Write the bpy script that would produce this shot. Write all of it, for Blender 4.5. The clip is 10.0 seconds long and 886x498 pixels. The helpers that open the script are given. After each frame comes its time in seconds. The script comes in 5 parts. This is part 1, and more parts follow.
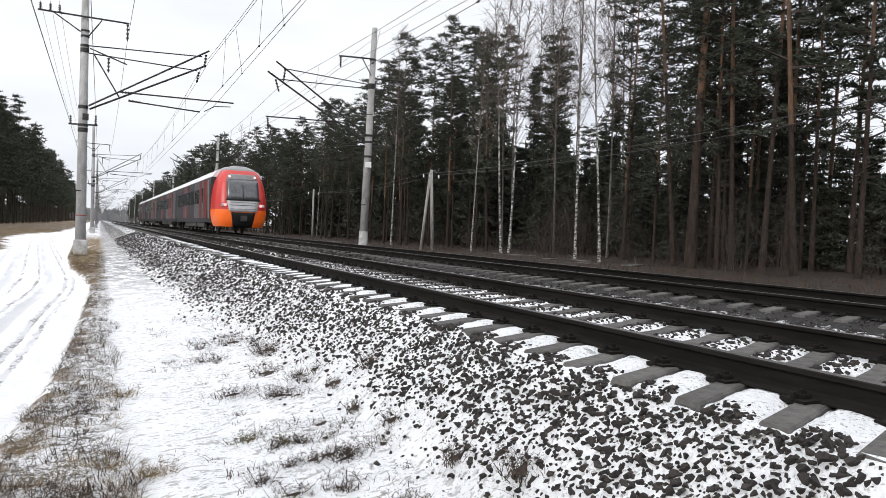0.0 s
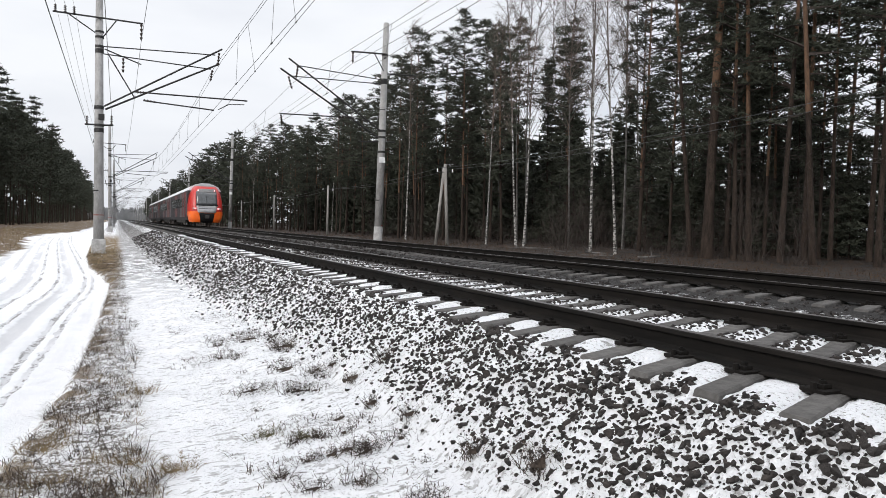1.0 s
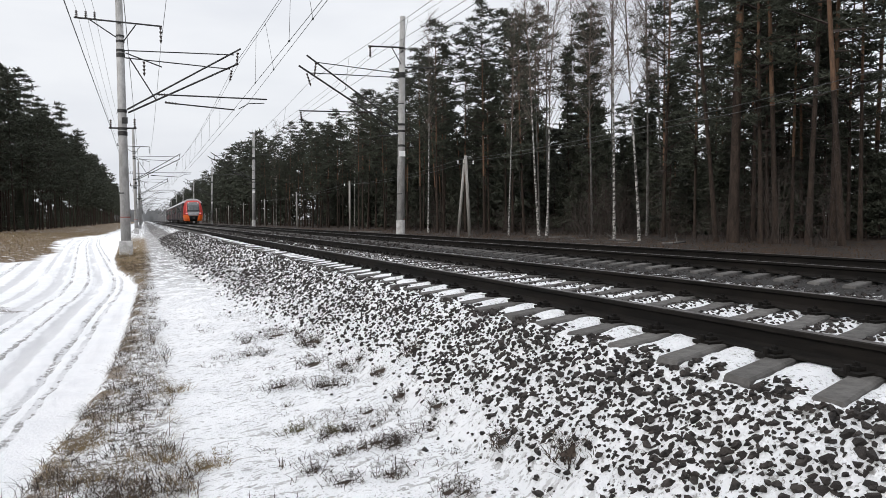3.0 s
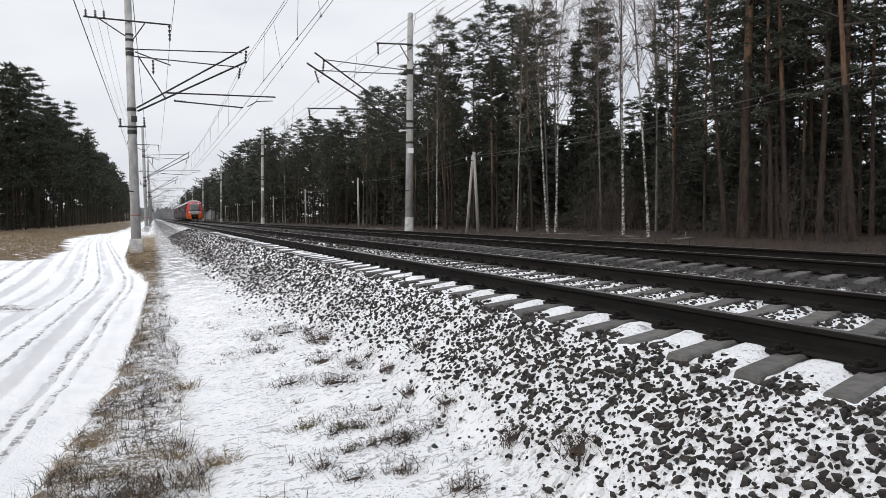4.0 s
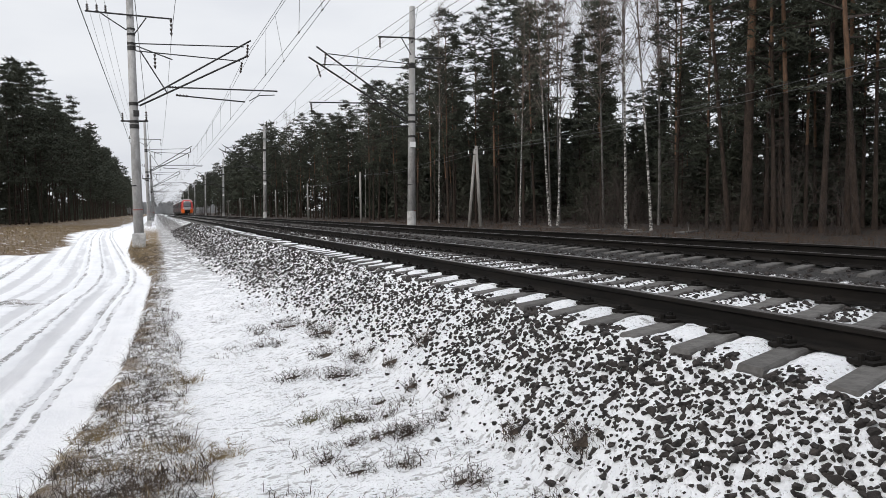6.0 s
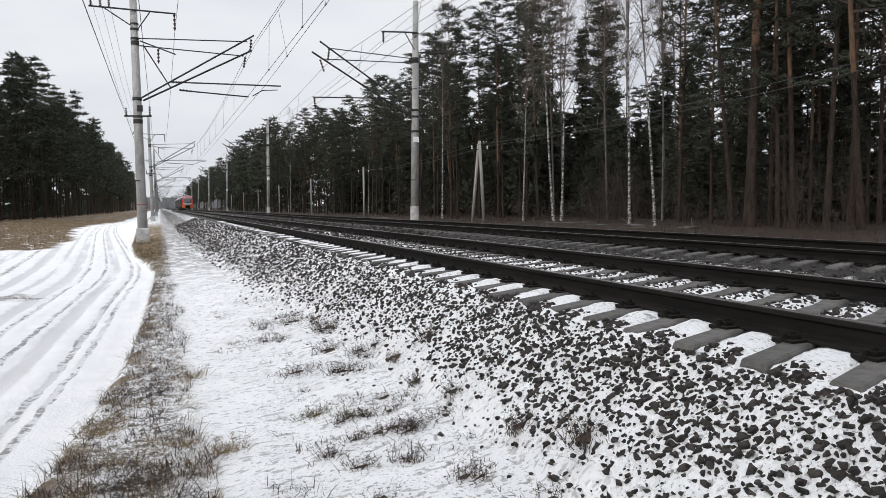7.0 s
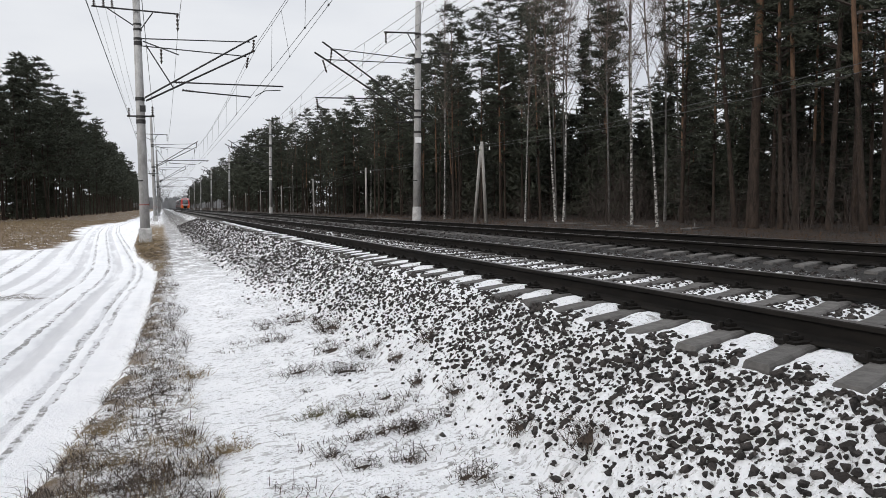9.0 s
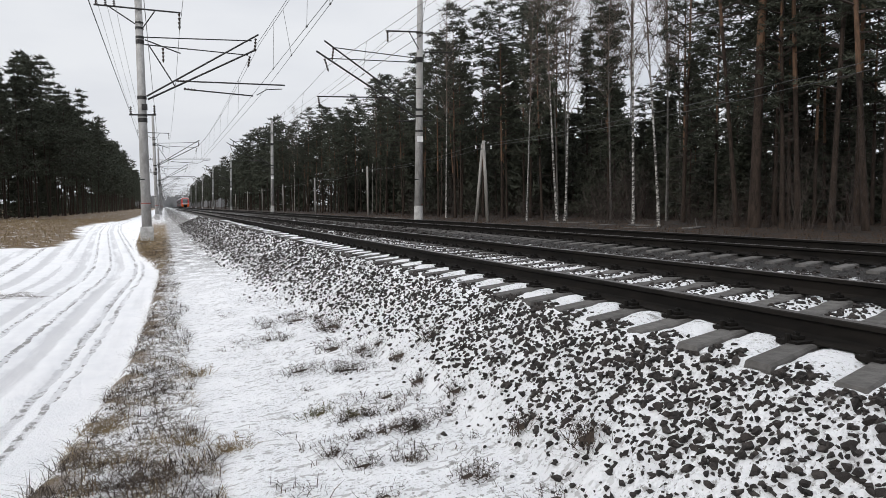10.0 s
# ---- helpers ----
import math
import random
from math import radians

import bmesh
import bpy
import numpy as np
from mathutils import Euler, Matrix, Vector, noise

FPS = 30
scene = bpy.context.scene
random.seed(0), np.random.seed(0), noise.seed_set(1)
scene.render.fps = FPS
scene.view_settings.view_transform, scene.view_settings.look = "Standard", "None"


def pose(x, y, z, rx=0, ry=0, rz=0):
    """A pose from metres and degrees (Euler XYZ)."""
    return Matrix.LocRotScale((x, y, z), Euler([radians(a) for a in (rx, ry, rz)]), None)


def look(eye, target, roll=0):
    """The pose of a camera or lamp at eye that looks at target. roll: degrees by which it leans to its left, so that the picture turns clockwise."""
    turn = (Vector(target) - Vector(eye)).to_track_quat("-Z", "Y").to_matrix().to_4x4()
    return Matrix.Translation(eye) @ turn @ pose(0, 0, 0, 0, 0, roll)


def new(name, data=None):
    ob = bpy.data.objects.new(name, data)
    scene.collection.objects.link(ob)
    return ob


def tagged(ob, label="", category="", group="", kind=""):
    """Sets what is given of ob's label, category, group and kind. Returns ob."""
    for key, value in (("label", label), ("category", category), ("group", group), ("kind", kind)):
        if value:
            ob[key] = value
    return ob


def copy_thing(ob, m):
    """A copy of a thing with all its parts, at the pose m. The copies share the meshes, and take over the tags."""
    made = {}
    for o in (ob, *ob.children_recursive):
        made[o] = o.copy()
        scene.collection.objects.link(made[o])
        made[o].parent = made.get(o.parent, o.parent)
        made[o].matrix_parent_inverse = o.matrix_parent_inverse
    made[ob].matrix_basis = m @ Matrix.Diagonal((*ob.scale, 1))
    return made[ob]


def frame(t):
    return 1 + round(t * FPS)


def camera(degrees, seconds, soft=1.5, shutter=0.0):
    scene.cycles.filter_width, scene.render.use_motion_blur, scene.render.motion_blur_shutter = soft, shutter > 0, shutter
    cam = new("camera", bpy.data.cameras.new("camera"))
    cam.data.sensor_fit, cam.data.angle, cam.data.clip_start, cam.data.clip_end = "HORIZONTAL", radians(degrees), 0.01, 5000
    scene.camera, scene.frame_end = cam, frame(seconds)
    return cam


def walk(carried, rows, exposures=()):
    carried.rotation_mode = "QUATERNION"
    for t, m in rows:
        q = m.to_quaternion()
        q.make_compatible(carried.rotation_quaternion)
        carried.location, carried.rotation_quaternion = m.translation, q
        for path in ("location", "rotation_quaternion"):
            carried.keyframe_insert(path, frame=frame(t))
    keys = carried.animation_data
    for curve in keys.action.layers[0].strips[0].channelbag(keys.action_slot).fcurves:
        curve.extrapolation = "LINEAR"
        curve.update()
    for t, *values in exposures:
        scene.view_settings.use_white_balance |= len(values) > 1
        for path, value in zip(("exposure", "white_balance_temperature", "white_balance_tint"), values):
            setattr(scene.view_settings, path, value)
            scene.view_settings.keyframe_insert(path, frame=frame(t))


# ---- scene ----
# World: x across the track, y along it, z = 0 on the rail heads; metres.
cam = camera(62.82, 10.0, soft=0.6)
WALK = [
    (0.0, pose(0.012, 0, 0.6, 88.69, -2.12, -25.30)),
    (0.5, pose(0.010, 0, 0.6, 88.53, -1.53, -25.01)),
    (1.0, pose(0.011, 0, 0.6, 88.20, -1.27, -24.15)),
    (1.5, pose(0.009, 0, 0.6, 87.87, -0.75, -23.68)),
    (2.0, pose(0.006, 0, 0.6, 87.87, -0.08, -23.13)),
    (2.5, pose(0.006, 0, 0.6, 87.73, 0.26, -22.75)),
    (4.0, pose(0.004, 0, 0.6, 87.32, 0.70, -21.74)),
    (4.5, pose(0.004, 0, 0.6, 87.31, 0.72, -21.54)),
    (5.0, pose(0.004, 0, 0.6, 87.26, 0.67, -22.02)),
    (5.5, pose(0.004, 0, 0.6, 87.07, 0.75, -21.80)),
    (7.0, pose(0.002, 0, 0.6, 86.46, 0.79, -21.30)),
    (7.5, pose(0.002, 0, 0.6, 86.36, 0.74, -21.18)),
    (8.0, pose(0.002, 0, 0.6, 86.38, 0.77, -21.07)),
    (8.5, pose(0.002, 0, 0.6, 86.47, 0.76, -21.15)),
    (9.0, pose(0.000, 0, 0.6, 86.51, 0.68, -21.13)),
    (9.5, pose(0.000, 0, 0.6, 86.49, 0.63, -21.07)),
    (10.0, pose(0.000, 0, 0.6, 86.43, 0.60, -21.01)),
]
walk(cam, WALK, [(0.0, 0.29), (1.0, 0.19), (2.5, 0.11), (5.5, 0.04), (7.5, 0.0), (10.0, -0.03)])

# ---- world, sun ----
world = bpy.data.worlds.new("overcast")
scene.world = world
world.use_nodes = True
wn = world.node_tree
wn.nodes.clear()
SKY_STRENGTH, ZENITH = 0.12, 2.1
sky = wn.nodes.new("ShaderNodeTexSky")
sky.sky_type = "NISHITA"
sky.sun_disc = False
sky.sun_elevation, sky.sun_rotation = radians(30), radians(-116)
sky.air_density, sky.dust_density, sky.ozone_density = 1.0, 4.0, 1.0
tc = wn.nodes.new("ShaderNodeTexCoord")
mp = wn.nodes.new("ShaderNodeMapping")
mp.inputs["Scale"].default_value = (1.4, 1.4, 5.0)
wn.links.new(tc.outputs["Generated"], mp.inputs["Vector"])
cn = wn.nodes.new("ShaderNodeTexNoise")
cn.inputs["Scale"].default_value, cn.inputs["Detail"].default_value = 1.6, 5
wn.links.new(mp.outputs[0], cn.inputs["Vector"])
cr = wn.nodes.new("ShaderNodeValToRGB")
cr.color_ramp.elements[0].position, cr.color_ramp.elements[0].color = 0.3, (5.85, 6.05, 6.55, 1)
cr.color_ramp.elements[1].position, cr.color_ramp.elements[1].color = 0.62, (7.2, 7.35, 7.65, 1)
wn.links.new(cn.outputs[0], cr.inputs[0])
mx = wn.nodes.new("ShaderNodeMix")
mx.data_type = "RGBA"
mx.inputs[0].default_value = 0.94
wn.links.new(sky.outputs[0], mx.inputs[6])
wn.links.new(cr.outputs[0], mx.inputs[7])
bg = wn.nodes.new("ShaderNodeBackground")
bg.inputs["Strength"].default_value = SKY_STRENGTH
# the cloud deck is brightest overhead
sp = wn.nodes.new("ShaderNodeSeparateXYZ")
wn.links.new(tc.outputs["Generated"], sp.inputs[0])
up = wn.nodes.new("ShaderNodeMapRange")
up.interpolation_type = "SMOOTHSTEP"
wn.links.new(sp.outputs[2], up.inputs[0])
for i, v in ((1, 0.25), (2, 0.9), (3, 1.0), (4, ZENITH)):
    up.inputs[i].default_value = v
vm2 = wn.nodes.new("ShaderNodeVectorMath")
vm2.operation = "SCALE"
wn.links.new(mx.outputs[2], vm2.inputs[0])
wn.links.new(up.outputs[0], vm2.inputs["Scale"])
wn.links.new(vm2.outputs[0], bg.inputs[0])
wo = wn.nodes.new("ShaderNodeOutputWorld")
wn.links.new(bg.outputs[0], wo.inputs[0])

sun_data = bpy.data.lights.new("sun", "SUN")
sun_data.energy, sun_data.angle, sun_data.color = 1.3, radians(18), (1.0, 0.96, 0.9)
sun = new("sun", sun_data)
sun.matrix_basis = look((-60, 30, 38), (0, 60, 0))


# ---- materials ----
def node(nt, kind, **ins):
    n = nt.nodes.new(kind)
    for k, v in ins.items():
        key = int(k[1:]) if k[0] == "i" and k[1:].isdigit() else k
        if isinstance(v, bpy.types.NodeSocket):
            nt.links.new(v, n.inputs[key])
        else:
            n.inputs[key].default_value = v
    return n


def op(nt, kind, a, b=0.0, clamp=False):
    n = nt.nodes.new("ShaderNodeMath")
    n.operation, n.use_clamp = kind, clamp
    for i, v in enumerate((a, b)):
        if isinstance(v, bpy.types.NodeSocket):
            nt.links.new(v, n.inputs[i])
        else:
            n.inputs[i].default_value = v
    return n.outputs[0]


def band(nt, v, lo, hi):
    """0 below lo, 1 above hi."""
    n = nt.nodes.new("ShaderNodeMapRange")
    n.interpolation_type = "SMOOTHSTEP"
    nt.links.new(v, n.inputs[0])
    n.inputs[1].default_value, n.inputs[2].default_value = lo, hi
    return n.outputs[0]


def blend(nt, f, a, b):
    n = nt.nodes.new("ShaderNodeMix")
    n.data_type = "RGBA"
    for i, v in ((0, f), (6, a), (7, b)):
        if isinstance(v, bpy.types.NodeSocket):
            nt.links.new(v, n.inputs[i])
        else:
            n.inputs[i].default_value = v if i == 0 else (*v, 1)
    return n.outputs[2]


def fuzz(nt, vec, scale, detail=3.0, rough=0.55):
    return node(nt, "ShaderNodeTexNoise", Vector=vec, Scale=scale, Detail=detail, Roughness=rough).outputs[0]


def base(name):
    m = bpy.data.materials.new(name)
    m.use_nodes = True
    return m, m.node_tree, m.node_tree.nodes["Principled BSDF"]


def finish(nt, bsdf, color, rough=0.8, height=None, strength=0.3, dist=0.02, metal=0.0):
    if isinstance(color, bpy.types.NodeSocket):
        nt.links.new(color, bsdf.inputs["Base Color"])
    else:
        bsdf.inputs["Base Color"].default_value = (*color, 1)
    if isinstance(rough, bpy.types.NodeSocket):
        nt.links.new(rough, bsdf.inputs["Roughness"])
    else:
        bsdf.inputs["Roughness"].default_value = rough
    bsdf.inputs["Metallic"].default_value = metal
    if height is not None:
        b = node(nt, "ShaderNodeBump", Height=height, Strength=strength, Distance=dist)
        nt.links.new(b.outputs[0], bsdf.inputs["Normal"])


SNOW = (0.85, 0.855, 0.87)


def mat(name, c1, c2, scale=8.0, rough=0.8, bump=0.3, metal=0.0, snow=0.0, stretch=(1, 1, 1), random_tint=0.0, fine=5.0, mix=(0.36, 0.64), gloss=0.5):
    """Two colours mixed by noise at two scales, with bump; snow: lies where the face looks up."""
    m, nt, b = base(name)
    tcn = nt.nodes.new("ShaderNodeTexCoord")
    vec = node(nt, "ShaderNodeMapping", Vector=tcn.outputs["Object"], Scale=stretch).outputs[0]
    n1 = fuzz(nt, vec, scale)
    n2 = fuzz(nt, vec, scale * fine, 4)
    f = op(nt, "ADD", op(nt, "MULTIPLY", n1, 0.65), op(nt, "MULTIPLY", n2, 0.35))
    col = blend(nt, band(nt, f, *mix), c1, c2)
    if random_tint:
        oi = nt.nodes.new("ShaderNodeObjectInfo")
        hsv = node(nt, "ShaderNodeHueSaturation", Color=col)
        v = op(nt, "ADD", op(nt, "MULTIPLY", oi.outputs["Random"], 2 * random_tint), 1 - random_tint)
        nt.links.new(v, hsv.inputs["Value"])
        col = hsv.outputs[0]
    if snow:
        geo = nt.nodes.new("ShaderNodeNewGeometry")
        z = node(nt, "ShaderNodeSeparateXYZ", Vector=geo.outputs["Normal"]).outputs[2]
        wob = fuzz(nt, geo.outputs["Position"], 26.0, 3)
        zz = op(nt, "ADD", z, op(nt, "MULTIPLY", op(nt, "SUBTRACT", wob, 0.5), 1.6))
        col = blend(nt, band(nt, zz, 1.0 - snow, 1.12 - snow), col, SNOW)
    finish(nt, b, col, rough, n2, bump, 0.02, metal)
    b.inputs["Specular IOR Level"].default_value = gloss
    return m


def glow(name, color, strength):
    m, nt, b = base(name)
    b.inputs["Base Color"].default_value = (*color, 1)
    b.inputs["Emission Color"].default_value = (*color, 1)
    b.inputs["Emission Strength"].default_value = strength
    return m


# ---- plan of the ground ----
def road_edge(y):
    """Where the road ends and the verge begins."""
    return float(np.interp(y, [-10, 0, 4.7, 6.2, 8.4, 11.8, 17, 20, 22, 24.3, 26, 28, 36, 60, 400], [-1.5, -1.15, -0.8, -0.62, -0.42, -0.29, -0.2, -0.16, -0.2, -0.42, -0.62, -0.85, -1.25, -1.7, -2.2]))


def rut_line(y):
    """The wheel track that the other ruts run beside."""
    return float(np.interp(y, [-10, 0, 6.7, 9.2, 12, 16.7, 20.5, 24.4, 30.5, 41, 60, 80, 400], [-2.3, -1.75, -1.31, -1.14, -1.06, -0.94, -0.78, -0.86, -1.25, -2.0, -3.3, -4.3, -5.0]))


def meadow_edge(y):
    return float(np.interp(y, [0, 28, 34, 38, 48, 60, 71, 87, 112, 200, 400], [-40, -16, -8, -5.2, -5.0, -6.2, -7.0, -6.6, -4.9, -4.8, -6]))


def stones_from(y):
    """How far down the slope the ballast stones show through the snow."""
    return float(np.interp(y, [0, 2.8, 4.3, 5.2, 7.5, 11, 15, 22, 35, 60, 90], [1.85, 1.93, 2.02, 2.04, 1.93, 1.78, 1.54, 1.38, 1.2, 0.8, 0.55]))


def ground_material():
    """Snow, wheel ruts, dry verge, ballast bed and litter of the forest edge, by where they lie across the line."""
    m, nt, b = base("snowy_ground")
    geo = nt.nodes.new("ShaderNodeNewGeometry")
    pos = geo.outputs["Position"]
    s = node(nt, "ShaderNodeSeparateXYZ", Vector=pos)
    x, y = s.outputs[0], s.outputs[1]

    def plan(name):
        n = nt.nodes.new("ShaderNodeAttribute")
        n.attribute_name = name
        return n.outputs["Fac"]
    edge, rut_x, meadow, toe_x = plan("edge"), plan("rut"), plan("meadow"), plan("toe")
    big = fuzz(nt, pos, 0.35, 3)
    mid = fuzz(nt, pos, 2.2, 4)
    small = fuzz(nt, pos, 11.0, 4, 0.65)
    tiny = fuzz(nt, pos, 45.0, 4, 0.7)
    xw = op(nt, "ADD", x, op(nt, "MULTIPLY", op(nt, "SUBTRACT", mid, 0.5), 0.5))
    snow = blend(nt, band(nt, mid, 0.35, 0.7), SNOW, (0.8, 0.81, 0.83))
    # road: compressed greyer tracks; the bands also paint in shade of the grooves
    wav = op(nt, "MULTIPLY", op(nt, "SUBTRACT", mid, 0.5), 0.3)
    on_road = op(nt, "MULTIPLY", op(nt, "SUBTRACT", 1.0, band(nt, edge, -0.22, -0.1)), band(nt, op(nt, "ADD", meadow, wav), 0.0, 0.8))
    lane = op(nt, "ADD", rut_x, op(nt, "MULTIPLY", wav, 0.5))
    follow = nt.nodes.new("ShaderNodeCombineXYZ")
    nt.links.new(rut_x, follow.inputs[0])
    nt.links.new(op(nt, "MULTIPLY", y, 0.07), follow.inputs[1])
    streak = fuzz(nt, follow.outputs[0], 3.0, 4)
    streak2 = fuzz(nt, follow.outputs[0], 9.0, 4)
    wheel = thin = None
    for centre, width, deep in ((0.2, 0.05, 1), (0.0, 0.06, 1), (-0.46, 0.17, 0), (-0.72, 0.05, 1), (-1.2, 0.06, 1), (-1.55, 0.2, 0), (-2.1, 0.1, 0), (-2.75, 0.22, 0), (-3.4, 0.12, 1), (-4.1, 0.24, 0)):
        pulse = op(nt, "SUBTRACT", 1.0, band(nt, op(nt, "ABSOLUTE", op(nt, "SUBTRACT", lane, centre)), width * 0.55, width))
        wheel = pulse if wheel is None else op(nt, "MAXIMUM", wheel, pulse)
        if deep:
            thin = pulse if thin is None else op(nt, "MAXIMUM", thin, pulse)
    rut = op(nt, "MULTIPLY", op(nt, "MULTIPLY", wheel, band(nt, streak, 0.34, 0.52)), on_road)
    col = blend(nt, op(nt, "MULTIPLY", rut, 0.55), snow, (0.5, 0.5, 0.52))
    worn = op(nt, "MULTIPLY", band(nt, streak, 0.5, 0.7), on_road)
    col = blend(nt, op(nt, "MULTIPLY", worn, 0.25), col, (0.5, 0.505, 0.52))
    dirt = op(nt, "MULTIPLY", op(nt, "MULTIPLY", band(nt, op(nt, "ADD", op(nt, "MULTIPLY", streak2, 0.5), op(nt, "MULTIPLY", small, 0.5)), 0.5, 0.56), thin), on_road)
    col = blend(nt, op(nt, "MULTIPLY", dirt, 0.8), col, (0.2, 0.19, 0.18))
    # a bare patch at the far side of the road
    gap = node(nt, "ShaderNodeVectorMath", i0=pos)
    gap.inputs[1].default_value = (-3.0, 17.2, -1.2)
    gap.operation = "DISTANCE"
    bare = op(nt, "MULTIPLY", op(nt, "SUBTRACT", 1.0, band(nt, op(nt, "ADD", gap.outputs["Value"], op(nt, "MULTIPLY", wav, 6.0)), 0.3, 0.75)), band(nt, small, 0.4, 0.5))
    col = blend(nt, op(nt, "MULTIPLY", bare, 0.8), col, (0.12, 0.1, 0.085))
    # verge beside the road
    ew = op(nt, "ADD", edge, op(nt, "MULTIPLY", op(nt, "SUBTRACT", small, 0.5), 0.35))
    wid = op(nt, "MULTIPLY", band(nt, ew, -0.05, 0.05), op(nt, "SUBTRACT", 1.0, band(nt, op(nt, "ADD", xw, op(nt, "MULTIPLY", small, 0.3)), 0.1, 0.5)))
    vm = op(nt, "MULTIPLY", wid, band(nt, op(nt, "ADD", op(nt, "MULTIPLY", small, 0.5), op(nt, "MULTIPLY", tiny, 0.5)), 0.492, 0.542))
    col = blend(nt, op(nt, "MULTIPLY", vm, 0.9), col, (0.085, 0.066, 0.046))
    lip = op(nt, "MULTIPLY", op(nt, "MULTIPLY", band(nt, ew, -0.04, 0.02), op(nt, "SUBTRACT", 1.0, band(nt, ew, 0.12, 0.3))), band(nt, mid, 0.42, 0.56))
    col = blend(nt, op(nt, "MULTIPLY", lip, 0.8), col, (0.16, 0.11, 0.06))
    # litter showing through near the toe of the slope
    toe = op(nt, "MULTIPLY", band(nt, xw, 0.3, 1.2), band(nt, small, 0.6, 0.68))
    col = blend(nt, op(nt, "MULTIPLY", toe, 0.7), col, (0.13, 0.12, 0.1))
    crumbs = op(nt, "MULTIPLY", op(nt, "MULTIPLY", band(nt, x, -0.1, 0.8), band(nt, tiny, 0.57, 0.62)), band(nt, mid, 0.38, 0.54))
    col = blend(nt, op(nt, "MULTIPLY", crumbs, 0.7), col, (0.14, 0.125, 0.105))
    # small dents of the path, their shadow painted in as grey streaks
    cross = node(nt, "ShaderNodeMapping", Vector=pos, Scale=(0.75, 1.4, 1)).outputs[0]
    dent_shade = fuzz(nt, cross, 15.0, 1.5)
    path = op(nt, "MULTIPLY", band(nt, x, -0.2, 0.3), op(nt, "SUBTRACT", 1.0, band(nt, x, 1.8, 2.1)))
    col = blend(nt, op(nt, "MULTIPLY", op(nt, "MULTIPLY", path, band(nt, dent_shade, 0.58, 0.65)), 0.55), col, (0.26, 0.25, 0.24))
    # gravel and soil spilled over the path farther on
    spill = op(nt, "MULTIPLY", op(nt, "MULTIPLY", path, band(nt, y, 12.0, 26.0)), band(nt, op(nt, "ADD", op(nt, "ADD", op(nt, "MULTIPLY", small, 0.5), op(nt, "MULTIPLY", mid, 0.5)), op(nt, "MULTIPLY", band(nt, y, 20.0, 60.0), 0.06)), 0.47, 0.51))
    col = blend(nt, op(nt, "MULTIPLY", spill, 0.7), col, (0.075, 0.065, 0.055))
    tuft = op(nt, "MULTIPLY", op(nt, "MULTIPLY", band(nt, ew, -0.05, 0.05), op(nt, "SUBTRACT", 1.0, band(nt, xw, -0.1, 0.35))), op(nt, "MULTIPLY", band(nt, y, 19.0, 26.0), op(nt, "SUBTRACT", 1.0, band(nt, y, 60.0, 90.0))))
    col = blend(nt, op(nt, "MULTIPLY", tuft, band(nt, mid, 0.3, 0.45)), col, (0.17, 0.12, 0.065))
    # ballast bed
    bal = band(nt, op(nt, "ADD", toe_x, op(nt, "MULTIPLY", op(nt, "SUBTRACT", mid, 0.5), 0.6)), -0.05, 0.3)
    spots = node(nt, "ShaderNodeTexVoronoi", Vector=pos, Scale=17.0, Randomness=1.0)
    far = band(nt, y, 10.0, 30.0)
    speck = op(nt, "MULTIPLY", op(nt, "MULTIPLY", bal, band(nt, y, 7.0, 11.0)), band(nt, op(nt, "ADD", spots.outputs["Color"], op(nt, "ADD", op(nt, "MULTIPLY", far, 0.1), op(nt, "MULTIPLY", band(nt, y, 40.0, 90.0), 0.22))), 0.6, 0.66))
    speck = op(nt, "MULTIPLY", speck, op(nt, "ADD", op(nt, "SUBTRACT", 1.0, band(nt, x, 2.55, 2.7)), band(nt, x, 3.1, 3.3), True))
    col = blend(nt, op(nt, "MULTIPLY", speck, 0.85), col, (0.055, 0.05, 0.045))
    inner = op(nt, "MULTIPLY", band(nt, x, 5.4, 6.4), band(nt, op(nt, "ADD", op(nt, "MULTIPLY", small, 0.6), op(nt, "ADD", op(nt, "MULTIPLY", tiny, 0.4), op(nt, "MULTIPLY", band(nt, x, 6.5, 6.9), 0.12))), 0.42, 0.5))
    col = blend(nt, op(nt, "MULTIPLY", inner, 0.985), col, (0.02, 0.018, 0.0165))
    # forest floor and the meadow
    brown = blend(nt, band(nt, small, 0.35, 0.65), (0.022, 0.0135, 0.0085), (0.062, 0.037, 0.022))
    right = op(nt, "MULTIPLY", band(nt, xw, 9.9, 10.5), op(nt, "SUBTRACT", 1.0, band(nt, op(nt, "ADD", mid, op(nt, "MULTIPLY", small, 0.6)), 0.785, 0.815)))
    col = blend(nt, right, col, brown)
    straw = blend(nt, band(nt, small, 0.35, 0.65), (0.075, 0.052, 0.032), (0.19, 0.135, 0.08))
    left = op(nt, "MULTIPLY", op(nt, "SUBTRACT", 1.0, band(nt, op(nt, "ADD", meadow, op(nt, "MULTIPLY", op(nt, "SUBTRACT", big, 0.5), 2.5)), -0.3, 0.5)), op(nt, "SUBTRACT", 1.0, band(nt, mid, 0.6, 0.68)))
    col = blend(nt, left, col, straw)
    h = op(nt, "ADD", op(nt, "MULTIPLY", small, 0.6), op(nt, "MULTIPLY", tiny, 0.4))
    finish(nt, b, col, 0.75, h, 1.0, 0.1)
    b.inputs["Specular IOR Level"].default_value = 0.15
    return m


